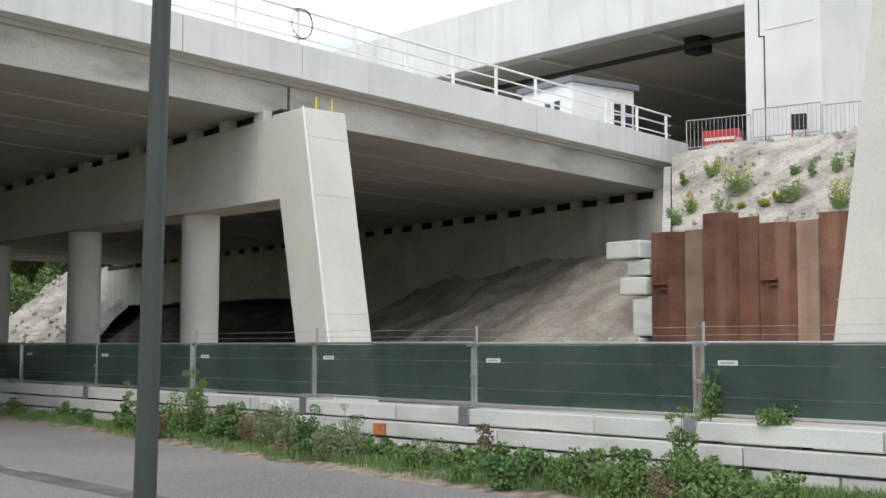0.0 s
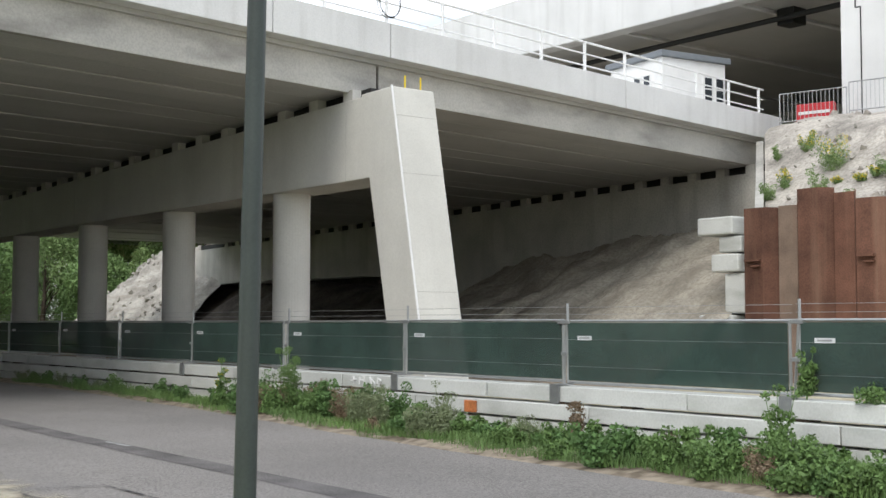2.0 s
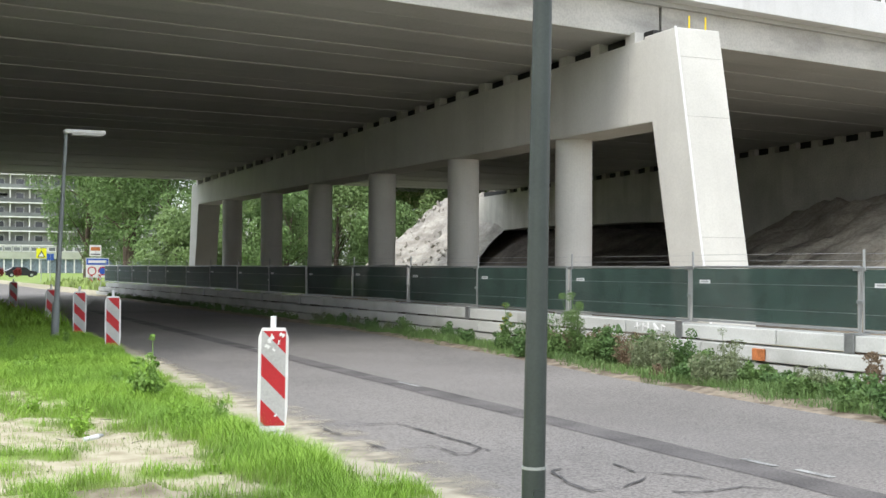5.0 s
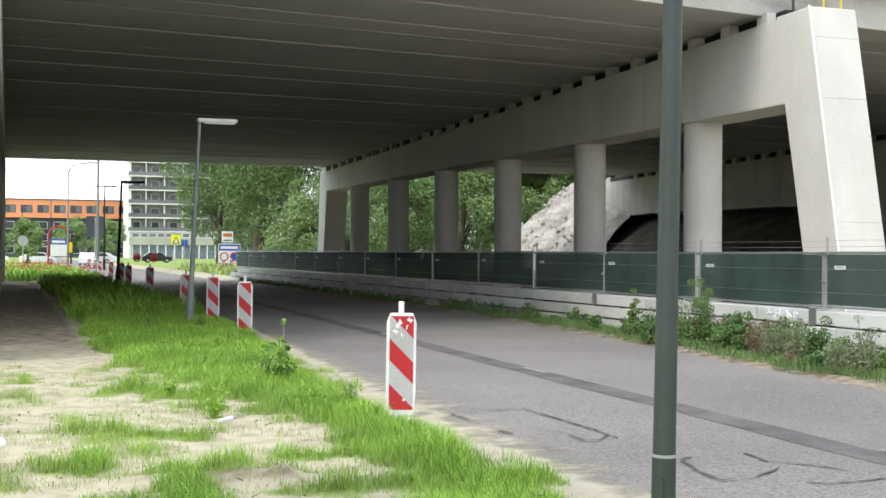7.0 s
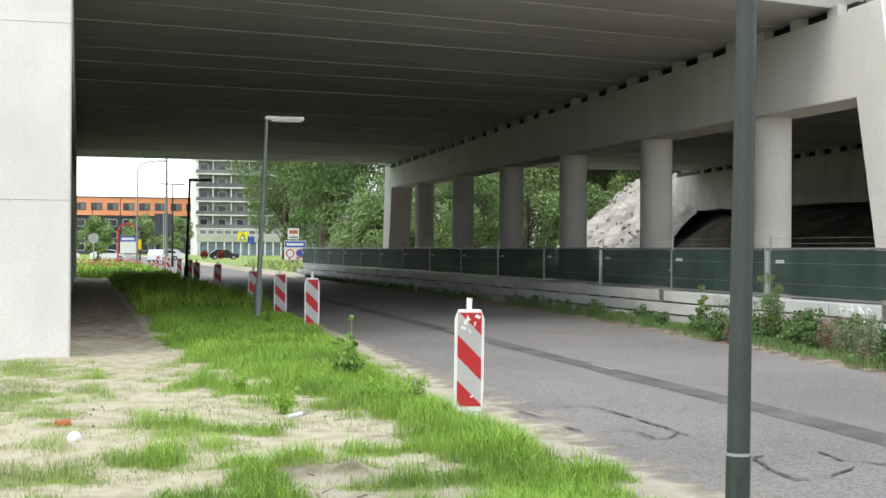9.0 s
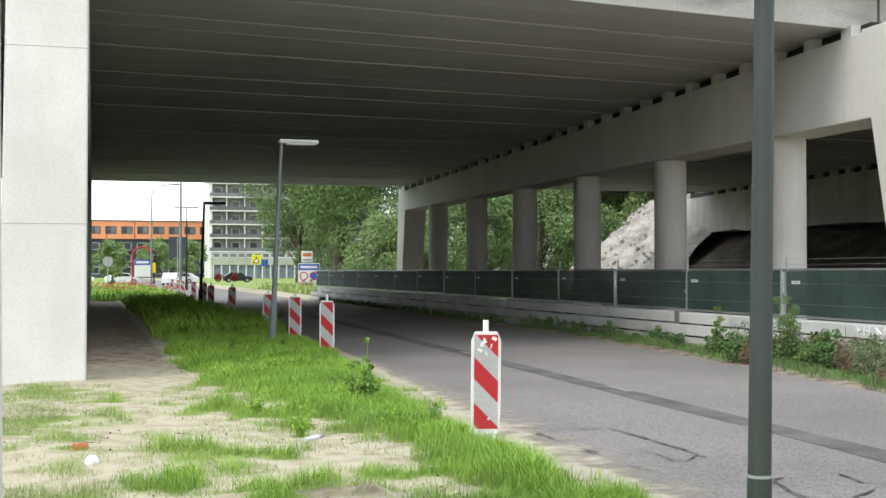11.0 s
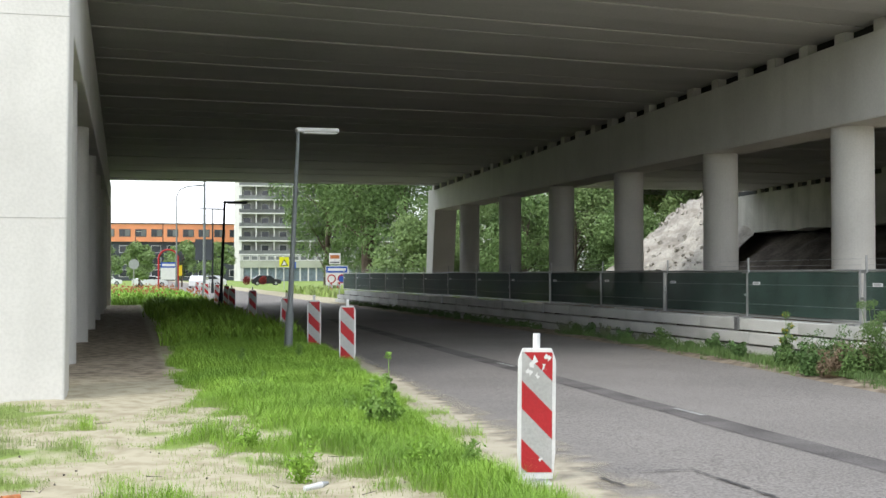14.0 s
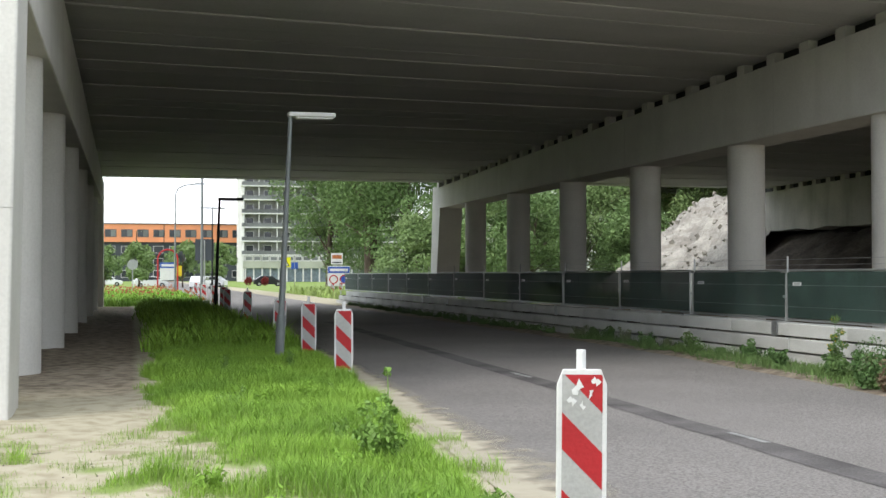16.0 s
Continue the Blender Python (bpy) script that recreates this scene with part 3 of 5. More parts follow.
def slope_mesh(name, x0, x1, y0, y1, nx, ny, height, mat, label, cat, shear=None):
    verts, faces = [], []
    for j in range(ny + 1):
        for i in range(nx + 1):
            x, y = x0 + (x1 - x0) * i / nx, y0 + (y1 - y0) * j / ny
            verts.append((x, y, height(x, y)))
    for j in range(ny):
        for i in range(nx):
            k = j * (nx + 1) + i
            faces.append((k, k + 1, k + nx + 2, k + nx + 1))
    if shear:
        verts = [(x, y0 + (y - y0) * ((shear(x) - y0) / (y1 - y0)), z) for x, y, z in verts]
    ob = from_arrays(name, verts, faces, mat)
    for p in ob.data.polygons:
        p.use_smooth = True
    return tagged(ob, label, cat, kind="structure")


def sand_height(x, y):
    rough = 0.35 * fnoise(x, y, 0.5, 2) + 0.16 * fnoise(x, y, 1.6, 4) + 0.07 * fnoise(x, y, 4, 6) - 0.3 * abs(fnoise(0.25 * x, y, 1.1, 12)) - 0.12 * abs(fnoise(0.3 * x, y, 3.0, 14))
    top = 5.2 - 0.8 * smooth01((y - 27) / 12) - 3.4 * smooth01((y - 38) / 10)
    edge = 24.2 + 3.5 * smooth01((y - 30) / 14)
    s = min(1.0, max(0.0, (x - edge) / (34.6 - edge))) ** 0.85
    return -0.1 + top * s + rough * smooth01(s * 4)


M_SLOPE = node_mat("packed_sand", (0.47, 0.43, 0.355), 0.95, var=0.2, scale=0.7, fine=9, bump=0.9, streak=((0.35, 2.2, 0.5), (0.2, 0.175, 0.14), 0.7))
slope_mesh("sand_slope", 23.5, 35.1, 22.4, 52, 60, 130, sand_height, M_SLOPE, "bare eroded sand slope against the abutment", "slope")


def bank_height(x, y):
    r = 0.25 * fnoise(x, y, 0.5, 8) + 0.12 * fnoise(x, y, 1.8, 2)
    return 4.65 + 3.7 * smooth01((x - 28.2) / 7.2) + r * smooth01((x - 28) / 1.5)


slope_mesh("embankment", 28.2, 60, 2, 26.25, 60, 50, bank_height, node_mat("rubbly_soil", (0.52, 0.48, 0.42), 0.95, var=0.22, scale=1.1, fine=10, bump=0.9), "rubbly sand embankment above the sheet piling", "embankment", lambda x: min(26.2, 0.765 * x - 0.05))
wing = prism([(28.1, 21.45), (35.0, 26.75), (35.0, 27.1), (28.1, 21.8)], "z", -0.2, 4.5)
part("wing_wall", wing, M_CONC, abut)
bm = bmesh.new()
for (xa, ya, za), (xb, yb, zb) in zip([(28.1, 21.5, 4.75), (31.5, 24.1, 6.1)], [(31.5, 24.1, 6.1), (35.0, 26.78, 7.9)]):
    pts = [(xa, ya, 4.4), (xb, yb, 4.4), (xb, yb, zb), (xa, ya, za)]
    lo = [bm.verts.new(p) for p in pts]
    hi = [bm.verts.new((p[0], p[1] + 0.3, p[2])) for p in pts]
    bm.faces.new(lo)
    bm.faces.new(hi[::-1])
    for q in range(4):
        bm.faces.new((lo[q], hi[q], hi[(q + 1) % 4], lo[(q + 1) % 4]))
bmesh.ops.recalc_face_normals(bm, faces=bm.faces)
part("wing_wall", bm, M_ABUT, abut)
slope_mesh("upper_ground", 36.9, 110, 26.25, 130, 20, 20, lambda x, y: 8.5 + 0.06 * fnoise(x, y, 0.3), M_SAND, "flat sandy ground behind the abutment", "ground")



def soil_height(x, y):
    s = smooth01((x - 30.0) / 7.0)
    ledge = 0.35 * math.sin(2.2 * s * 6 + 0.5 * fnoise(x, y, 0.4, 6))
    return -0.15 + s * (3.9 - 0.5 * smooth01((58 - y) / 9)) + s * (1 - s) * ledge + 0.3 * s * fnoise(x, y, 0.9, 3) + 0.12 * s * fnoise(x, y, 3, 5)


slope_mesh("soil_bank", 29.6, 38.55, 46.8, 70.5, 34, 80, soil_height, M_SOIL_AND_SHADE, "dark crumbling soil bank under the broken wall", "soil bank")

# sheet piling
piling = thing("sheet_piling", "rusty steel sheet piles holding back the embankment", "sheet piling")
rng = random.Random(11)
y = 21.9
k = 0
while y > 9.0:
    w = 0.62
    out = k % 2 == 0
    x = 27.75 if out else 28.1
    x2 = 28.1 if out else 27.75
    top = 4.75 + rng.uniform(-0.12, 0.2) + (0.25 if k in (2, 3, 6) else 0)
    bm = prism([(x, y), (x, y - w), (x2, y - w - 0.26), (x2, y - w - 0.27), (x2 + 0.03, y - w - 0.27), (x + 0.03, y - w + 0.01), (x + 0.03, y)], "z", -0.3, top)
    pl = part("steel_pile", bm, M_RUST_PALE if k in (1, 5, 7, 8, 10) else M_RUST, piling)
    if k in (0, 4, 8):
        part("bracket", boxed(27.6, 27.8, y - w + 0.05, y - 0.1, 3.3, 3.36), M_RUST, pl, "rusty welded bracket")
        part("bracket", boxed(27.62, 27.8, y - w + 0.05, y - 0.3, 3.16, 3.2), M_RUST, pl, "rusty welded bracket")
    y -= w + 0.26
    k += 1

# stacked concrete blocks beside the piles
for j, (yy, z0, z1, w, xo) in enumerate(((22.2, 4.1, 4.6, 1.25, 0), (22.0, 3.6, 4.05, 0.8, 0.15), (22.05, 3.05, 3.55, 0.95, 0.05), (21.95, 1.9, 3.0, 0.7, 0.2), (22.3, 0.9, 1.85, 1.2, 0.1))):
    b = thing("concrete_block", "broken pale concrete block stacked beside the piles", "concrete block", "stacked blocks")
    part("block", boxed(27.6 + xo, 28.8, yy, yy + w, z0, z1, bevel=0.05), M_BARRIER, b)

# upper viaduct behind
via = thing("rail_viaduct", "pale concrete upper viaduct with a deep edge beam", "viaduct")
part("edge_beam", boxed(37.0, 37.8, 25.0, 95, 13.7, 16.3, bevel=0.05), M_CONC, via)
part("soffit_slab", boxed(37.8, 62, 22, 95, 13.9, 14.6), M_GIRDER, via)
part("end_wall", boxed(37.0, 44.2, 22.0, 24.98, 8.0, 22.0), M_CONC, via)
part("end_wall", boxed(44.25, 62, 21.0, 24.9, 8.0, 22.0), M_CONC, via)
part("back_wall", boxed(60, 62, 24.9, 95, 8.0, 13.9), M_GIRDER, via)
part("side_wall", boxed(37.8, 62, 95, 96, 8.0, 13.9), M_GIRDER, via)
for yy in (30, 36, 42, 50, 60):
    part("rib", boxed(37.85, 60, yy, yy + 0.2, 13.78, 13.9), M_CONC, via)
part("joint", rodded((36.99, 24.4, 12.4), (36.99, 24.4, 22), 0.025, seg=6), M_BLACK, via, "dark joint line")
part("joint", rodded((36.99, 24.2, 8.2), (36.99, 24.2, 12.4), 0.025, seg=6), M_BLACK, via, "dark joint line")
part("joint", rodded((36.99, 24.4, 12.4), (36.99, 24.2, 12.4), 0.02, seg=6), M_BLACK, via, "dark joint line")
part("joint", rodded((36.99, 22.3, 12.6), (36.99, 24.1, 12.6), 0.012, seg=6), M_FINE, via)
part("pipe", rodded((39.6, 25, 13.4), (39.6, 62, 13.4), 0.11, seg=10), M_BLACK, via, "dark pipe under the slab")
part("signal_box", boxed(40.0, 40.8, 29.1, 29.9, 13.25, 13.92, bevel=0.04), M_BLACK, via, "dark box hung under the slab")

# ---- site hut on the deck end ----
hut = thing("site_hut", "white site hut with a grey flat roof", "site hut", at=(35.2, 31.2, 8.45), rz=-8)
part("body", boxed(-1.6, 1.4, -1.5, 1.5, 0.1, 2.75, bevel=0.02), M_WHITE_STEEL, hut)
part("roof", boxed(-1.75, 1.55, -1.65, 1.65, 2.72, 2.95, bevel=0.03), node_mat("grey_trim", (0.2, 0.22, 0.24), 0.6, var=0.08), hut)
for yy in (-0.9, -0.35):
    w = part("window", boxed(-1.66, -1.58, yy, yy + 0.4, 1.3, 2.2), M_WHITE_STEEL, hut)
    part("pane", boxed(-1.68, -1.66, yy + 0.05, yy + 0.35, 1.36, 1.74), M_PANE, w)
    part("pane", boxed(-1.68, -1.66, yy + 0.05, yy + 0.35, 1.8, 2.14), M_PANE, w)
for xx in (0.3, 0.85):
    w = part("window", boxed(xx, xx + 0.42, -1.56, -1.49, 1.25, 2.2), M_WHITE_STEEL, hut)
    part("pane", boxed(xx + 0.05, xx + 0.37, -1.58, -1.56, 1.3, 1.7), M_PANE, w)
    part("pane", boxed(xx + 0.05, xx + 0.37, -1.58, -1.56, 1.76, 2.14), M_PANE, w)
part("stripe", boxed(-1.62, 1.42, -1.52, -1.48, 0.3, 0.75), M_RED, hut, "red painted stripe")
part("stripe", boxed(-1.62, -1.58, -1.52, 1.52, 0.3, 0.75), M_RED, hut, "red painted stripe")

# ---- legs of the neighbouring bridge ----
for nm, x0, x1, yb in (("slanted_leg", 16.5, 17.7, 9.93), ("slanted_leg", -1.75, -0.47, 7.35)):
    leg = thing(nm, "pale slanted concrete leg of the neighbouring bridge", "bridge leg", "legs of the neighbouring bridge")
    part("leg", prism([(yb, -0.3), (yb - 1.35, -0.3), (yb - 2.8, 9.2), (yb - 1.45, 9.2)], "x", x0, x1, 0.025), M_CONC_PIER, leg)
    part("pour_joint", boxed(x0 - 0.004, x1 + 0.004, yb - 1.7, yb - 0.36, 2.28, 2.29), M_FINE, leg)

# ---- stacked concrete beams and fence along the road ----
FY = [5.2 + 3.95 * i for i in range(17)]
for layer, (z0, z1, dx) in enumerate(((-0.05, 0.20, 0.0), (0.235, 0.455, -0.03), (0.49, 0.71, 0.05))):
    y = 2.0 - 1.7 * layer
    while y < 69.5:
        ln = 4.0 if layer else 5.1
        b = thing("barrier_beam", "weathered grey concrete beam stacked as a road barrier", "concrete beam", "stacked barrier beams", at=(12.3 + dx, y, 0), rz=rng.uniform(-0.25, 0.25))
        part("beam", boxed(0, 0.42, 0.01, ln - 0.01, z0, z1, bevel=0.015), M_BARRIER, b)
        for yy in (0.5, ln - 0.7) if layer < 2 else ():
            part("spacer", boxed(0.12, 0.36, yy, yy + 0.2, z1 - 0.005, z1 + 0.04), M_BARK, b, "wooden spacer")
        y += ln


def fence_panel():
    f = thing("fence_panel", "low galvanised fence panel covered with green screen mesh", "fence panel", "fence along the road")
    part("screen", boxed(-0.01, 0.0, 0.06, 3.84, 0.80, 1.62), M_NET, f, "dark green screen mesh")
    for z in (0.77, 1.645):
        part("frame_rail", rodded((0.015, 0.03, z), (0.015, 3.88, z), 0.02, seg=8), M_STEEL, f)
    for yy in (0.04, 3.87):
        part("frame_post", rodded((0.015, yy, 0.74), (0.015, yy, 1.9 if yy > 1 else 1.66), 0.02, seg=8), M_STEEL, f)
    for z in (1.0, 1.38):
        part("wire", rodded((-0.013, 0.06, z), (-0.013, 3.84, z), 0.0025, seg=5), M_STEEL, f)
    for z in (1.74, 1.84):
        part("top_wire", rodded((0.015, 0.0, z), (0.015, 3.92, z), 0.003, seg=5), M_STEEL, f)
    lb = part("name_plate", boxed(-0.02, -0.012, 3.36, 3.64, 1.375, 1.435), M_LABEL, f, "small white plate")
    part("print_bar", boxed(-0.024, -0.021, 3.40, 3.60, 1.395, 1.417), M_STEEL, lb)
    part("clamp", boxed(-0.03, 0.05, 3.80, 4.05, 1.60, 1.66, bevel=0.008), M_STEEL, f, "steel clamp")
    part("clamp", boxed(-0.03, 0.05, 3.86, 3.98, 1.15, 1.2, bevel=0.006), M_STEEL, f, "steel clamp")
    part("foot_bracket", boxed(-0.26, -0.24, 3.80, 3.98, 0.48, 0.74), M_STEEL, f, "steel bracket over the beam")
    part("foot_bracket", boxed(-0.26, 0.06, 3.80, 3.98, 0.735, 0.75), M_STEEL, f, "steel bracket over the beam")
    part("stay", rodded((0.015, 3.95, 0.74), (-0.02, 3.86, 1.62), 0.018, seg=8), M_STEEL, f)
    return f


first = fence_panel()
first.matrix_basis = pose(12.6, FY[0], 0)
for y in FY[1:]:
    copy_thing(first, pose(12.6 + rng.uniform(-0.02, 0.02), y, rng.uniform(-0.01, 0.01), 0, rng.uniform(-0.8, 0.8), rng.uniform(-0.3, 0.3)))

marker = thing("orange_marker", "small orange marker box on the lower beam", "marker box", at=(12.24, 14.7, 0.235))
part("plate", boxed(-0.03, 0.02, 0, 0.26, 0.01, 0.19, bevel=0.01), M_ORANGE, marker)


# ---- beacons ----
def beacon(label, post=True):
    b = thing("traffic_beacon", label, "traffic beacon", "beacons along the verge")
    part("foot", boxed(-0.12, 0.12, -0.18, 0.18, -0.03, 0.03, bevel=0.012), M_BARRIER, b, "low grey foot")
    part("board", prism([(-0.125, 0.05), (0.125, 0.05), (0.145, 0.25), (0.145, 0.95), (0.11, 1.04), (-0.11, 1.04), (-0.145, 0.95), (-0.145, 0.25)], "y", -0.015, 0.015, 0.006), M_WHITE, b, "white board")
    if post:
        part("post", rodded((0, 0.03, 0.1), (0, 0.03, 1.15), 0.028, seg=10), M_WHITE_STEEL, b, "white post")
    # diagonal stripes
    for face in (-1, 1):
        yy = face * 0.0165
        part("grey_field", boxed(-0.117, 0.117, min(yy, yy - face * 0.003), max(yy, yy - face * 0.003), 0.10, 1.01), M_SILVER, b, "grey reflective field")
        for z in (-0.09, 0.35, 0.79):
            poly = [(-0.117, z + 0.235), (0.117, z), (0.117, z + 0.21), (-0.117, z + 0.445)]
            out = []
            for lim, keep in ((0.101, 1), (1.009, -1)):
                res = []
                for i in range(len(poly)):
                    p, q = poly[i - 1], poly[i]
                    ip_, iq = (p[1] - lim) * keep >= 0, (q[1] - lim) * keep >= 0
                    if ip_ != iq:
                        s = (lim - p[1]) / (q[1] - p[1])
                        res.append((p[0] + (q[0] - p[0]) * s, lim))
                    if iq:
                        res.append(q)
                poly = res
            if len(poly) > 2:
                a, c = sorted((yy, yy + face * 0.003))
                part("red_stripe", prism(poly, "y", a, c), M_RED, b, "red stripe")
    return b


b0 = beacon("red and white striped traffic beacon with a scuffed top")
b0.matrix_basis = pose(3.66, 11.5, -0.02, 0, 0.6, -10)
BEACONS = [(4.36, 23.8, -12, 0), (4.46, 28.4, -8, 0), (4.3, 31.9, 10, 1.5), (4.9, 46.0, 4, 0.5), (4.75, 52.8, 6, 0), (5.3, 63, 0, 2), (5.5, 72, 10, 0), (5.4, 79, -10, -3), (5.6, 87, 0, 0), (5.7, 96, 14, 2),
           (15.2, 93, 0, 0), (15.8, 93, 0, 0), (16.4, 93, 4, 0), (17.2, 92, -4, 3), (15.6, 74, 20, 18), (16.3, 75, -20, -15)]
SCUFFS = ((-0.03, 0.93, 0.05), (0.05, 0.9, 0.035), (-0.06, 0.86, 0.03), (0.08, 0.97, 0.03), (0.0, 0.83, 0.025), (0.03, 0.2, 0.02))
for x, y, rz, ry in BEACONS:
    copy_thing(b0, pose(x, y, 0, 0, ry, rz))
for sx, sz, sr in SCUFFS:
    prof = [(sx + sr * (0.6 + 0.5 * math.sin(7 * a + sx * 90)) * math.cos(a), sz + sr * (0.7 + 0.5 * math.cos(5 * a + sz * 60)) * math.sin(a)) for a in np.linspace(0, 5.6, 9)]
    part("scuff", prism(prof, "y", -0.0225, -0.0205), M_WHITE, b0, "scuffed pale patch")


# ---- lamps ----
def street_lamp(name, x, y, h, r0, r1, mat, label, arm=0.0, head=(0.7, 0.2), lean=0.0, head_mat=None):
    p = thing(name, label, "street lamp", at=(x, y, -0.05))
    part("pole", rodded((0, 0, 0), (lean * h, 0, h), r0, r1, seg=20), mat, p)
    part("base_sleeve", rodded((0, 0, 0), (lean * 0.9, 0, 0.9), r0 * 1.35, r0 * 1.3, seg=20), mat, p)
    if head:
        bmh = bmesh.new()
        box(bmh, lean * h - 0.05, lean * h - 0.05 + head[0], -head[1] / 2, head[1] / 2, h - 0.02, h + 0.07, bevel=0.03)
        hd = part("lamp_head", bmh, head_mat or mat, p)
        part("diffuser", boxed(lean * h + 0.1, lean * h - 0.1 + head[0], -head[1] / 2 + 0.03, head[1] / 2 - 0.03, h - 0.045, h - 0.019, bevel=0.008), M_LAMP, hd, "pale diffuser")
    return p


M_POLE_RING = node_mat("pale_band", (0.32, 0.34, 0.33), 0.5, var=0.1)
near_pole = thing("lamp_post", "dark green-grey painted lamp post with a lower sleeve", "lamp post", at=(3.405, 5.918, -0.05))
part("sleeve", rodded((0, 0, 0), (0.008, 0, 0.56), 0.066, 0.065, seg=64), M_POLE, near_pole)
part("collar", rodded((0.008, 0, 0.558), (0.008, 0, 0.574), 0.067, 0.067, seg=48), M_POLE_RING, near_pole, "pale collar ring")
part("shaft", rodded((0.008, 0, 0.57), (0.13, 0, 8.0), 0.062, 0.036, seg=64), M_POLE, near_pole)
part("door", boxed(-0.03, 0.03, -0.069, -0.05, 0.2, 0.45), M_POLE, near_pole)

M_POLE_L = node_mat("grey_lamp_paint", (0.23, 0.25, 0.25), 0.45, 0.3, var=0.06)
M_POLE_D = node_mat("dark_lamp_paint", (0.02, 0.022, 0.025), 0.5, 0.2, var=0.08)
street_lamp("street_lamp", 3.72, 26.9, 4.45, 0.062, 0.036, M_POLE_L, "slim grey street lamp with a flat pale head in the grass", head=(0.85, 0.26), lean=0.045, head_mat=M_LAMP)
street_lamp("street_lamp", 4.3, 52.8, 4.5, 0.07, 0.045, M_POLE_D, "black street lamp with a flat head in the grass", head=(0.95, 0.3), lean=0.035)
street_lamp("street_lamp", 5.3, 80, 9.0, 0.10, 0.06, M_POLE_L, "tall plain grey pole in the grass", head=None)
tall = street_lamp("street_lamp", 4.6, 105, 8.0, 0.09, 0.05, M_POLE_L, "tall grey street lamp with a curved arm", head=None)
bm = bmesh.new()
pts = [(0, 0, 8.0), (0.25, 0, 8.5), (0.8, 0, 8.75), (1.6, 0, 8.85), (2.0, 0, 8.85)]
for p, q in zip(pts, pts[1:]):
    rod(bm, p, q, 0.05, seg=8)
box(bm, 1.5, 2.3, -0.15, 0.15, 8.8, 8.92, bevel=0.03)
part("arm", bm, M_POLE_L, tall)
dbl = street_lamp("street_lamp", 7.8, 110, 7.2, 0.09, 0.05, M_POLE_D, "dark street lamp with two heads", head=(1.1, 0.3))
part("lamp_head", boxed(-1.1, 0.05, -0.15, 0.15, 7.18, 7.27, bevel=0.03), M_POLE_D, dbl)
street_lamp("street_lamp", 6.2, 200, 9.5, 0.1, 0.06, M_POLE_D, "distant dark street lamp", head=(1.2, 0.3))
street_lamp("street_lamp", 2.2, 220, 9.0, 0.1, 0.06, M_POLE_D, "distant dark street lamp", head=(1.2, 0.3))


# ---- signs beyond the bridge ----
def sign_board(x, y):
    s = thing("road_sign", "blue and white place-name sign with speed and parking discs", "road sign", at=(x, y, 0))
    part("post", rodded((-0.6, 0.05, 0), (-0.6, 0.05, 2.2), 0.04, seg=8), M_STEEL, s)
    part("post", rodded((0.6, 0.05, 0), (0.6, 0.05, 2.2), 0.04, seg=8), M_STEEL, s)
    bd = part("board", boxed(-0.85, 0.85, -0.02, 0.02, 0.75, 2.25, bevel=0.01), M_WHITE, s, "white board")
    part("name_field", boxed(-0.82, 0.82, -0.03, -0.02, 1.72, 2.2), M_BLUE, bd, "blue name field")
    part("name_bar", boxed(-0.68, 0.68, -0.036, -0.03, 1.86, 2.06), M_WHITE, bd)
    for cx, ring, fill in ((-0.4, M_RED, M_WHITE), (0.4, M_RED, M_BLUE)):
        part("disc", rodded((cx, -0.02, 1.25), (cx, -0.035, 1.25), 0.34, seg=28), ring, bd)
        part("disc_field", rodded((cx, -0.035, 1.25), (cx, -0.042, 1.25), 0.25, seg=28), fill, bd)
    return s


sign_board(16.4, 97.5)
ts = thing("temporary_sign", "white temporary sign with a red and orange arrow", "road sign", at=(16.5, 99, 0))
part("post", rodded((0, 0, 0), (0, 0, 3.2), 0.035, seg=8), M_STEEL, ts)
part("board", boxed(-0.45, 0.45, -0.03, 0.0, 2.4, 3.25, bevel=0.01), M_WHITE, ts)
part("arrow_bar", boxed(-0.36, 0.36, -0.04, -0.03, 2.82, 3.1), M_ORANGE, ts)
part("arrow_bar", boxed(-0.36, 0.36, -0.04, -0.03, 2.5, 2.58), M_BLACK, ts)

ws = thing("warning_sign", "yellow warning sign with a white triangle on a pole", "road sign", at=(16.6, 132, 0))
part("post", rodded((0, 0, 0), (0, 0, 3.4), 0.04, seg=8), M_STEEL, ws)
part("board", boxed(-0.5, 0.5, -0.03, 0, 2.4, 3.4, bevel=0.01), node_mat("fluorescent_yellow", (0.75, 0.72, 0.02), 0.5, var=0.03), ws)
part("triangle", prism([(-0.38, 2.5), (0.38, 2.5), (0, 3.18)], "y", -0.045, -0.03), M_BLACK, ws)
part("triangle_field", prism([(-0.25, 2.57), (0.25, 2.57), (0, 3.03)], "y", -0.052, -0.045), M_WHITE, ws)
bs = thing("blue_sign", "small blue road sign on a pole", "road sign", at=(17.75, 134, 0))
part("post", rodded((0, 0, 0), (0, 0, 2.9), 0.035, seg=8), M_STEEL, bs)
part("board", boxed(-0.36, 0.36, -0.03, 0, 2.2, 2.9, bevel=0.01), M_BLUE, bs)

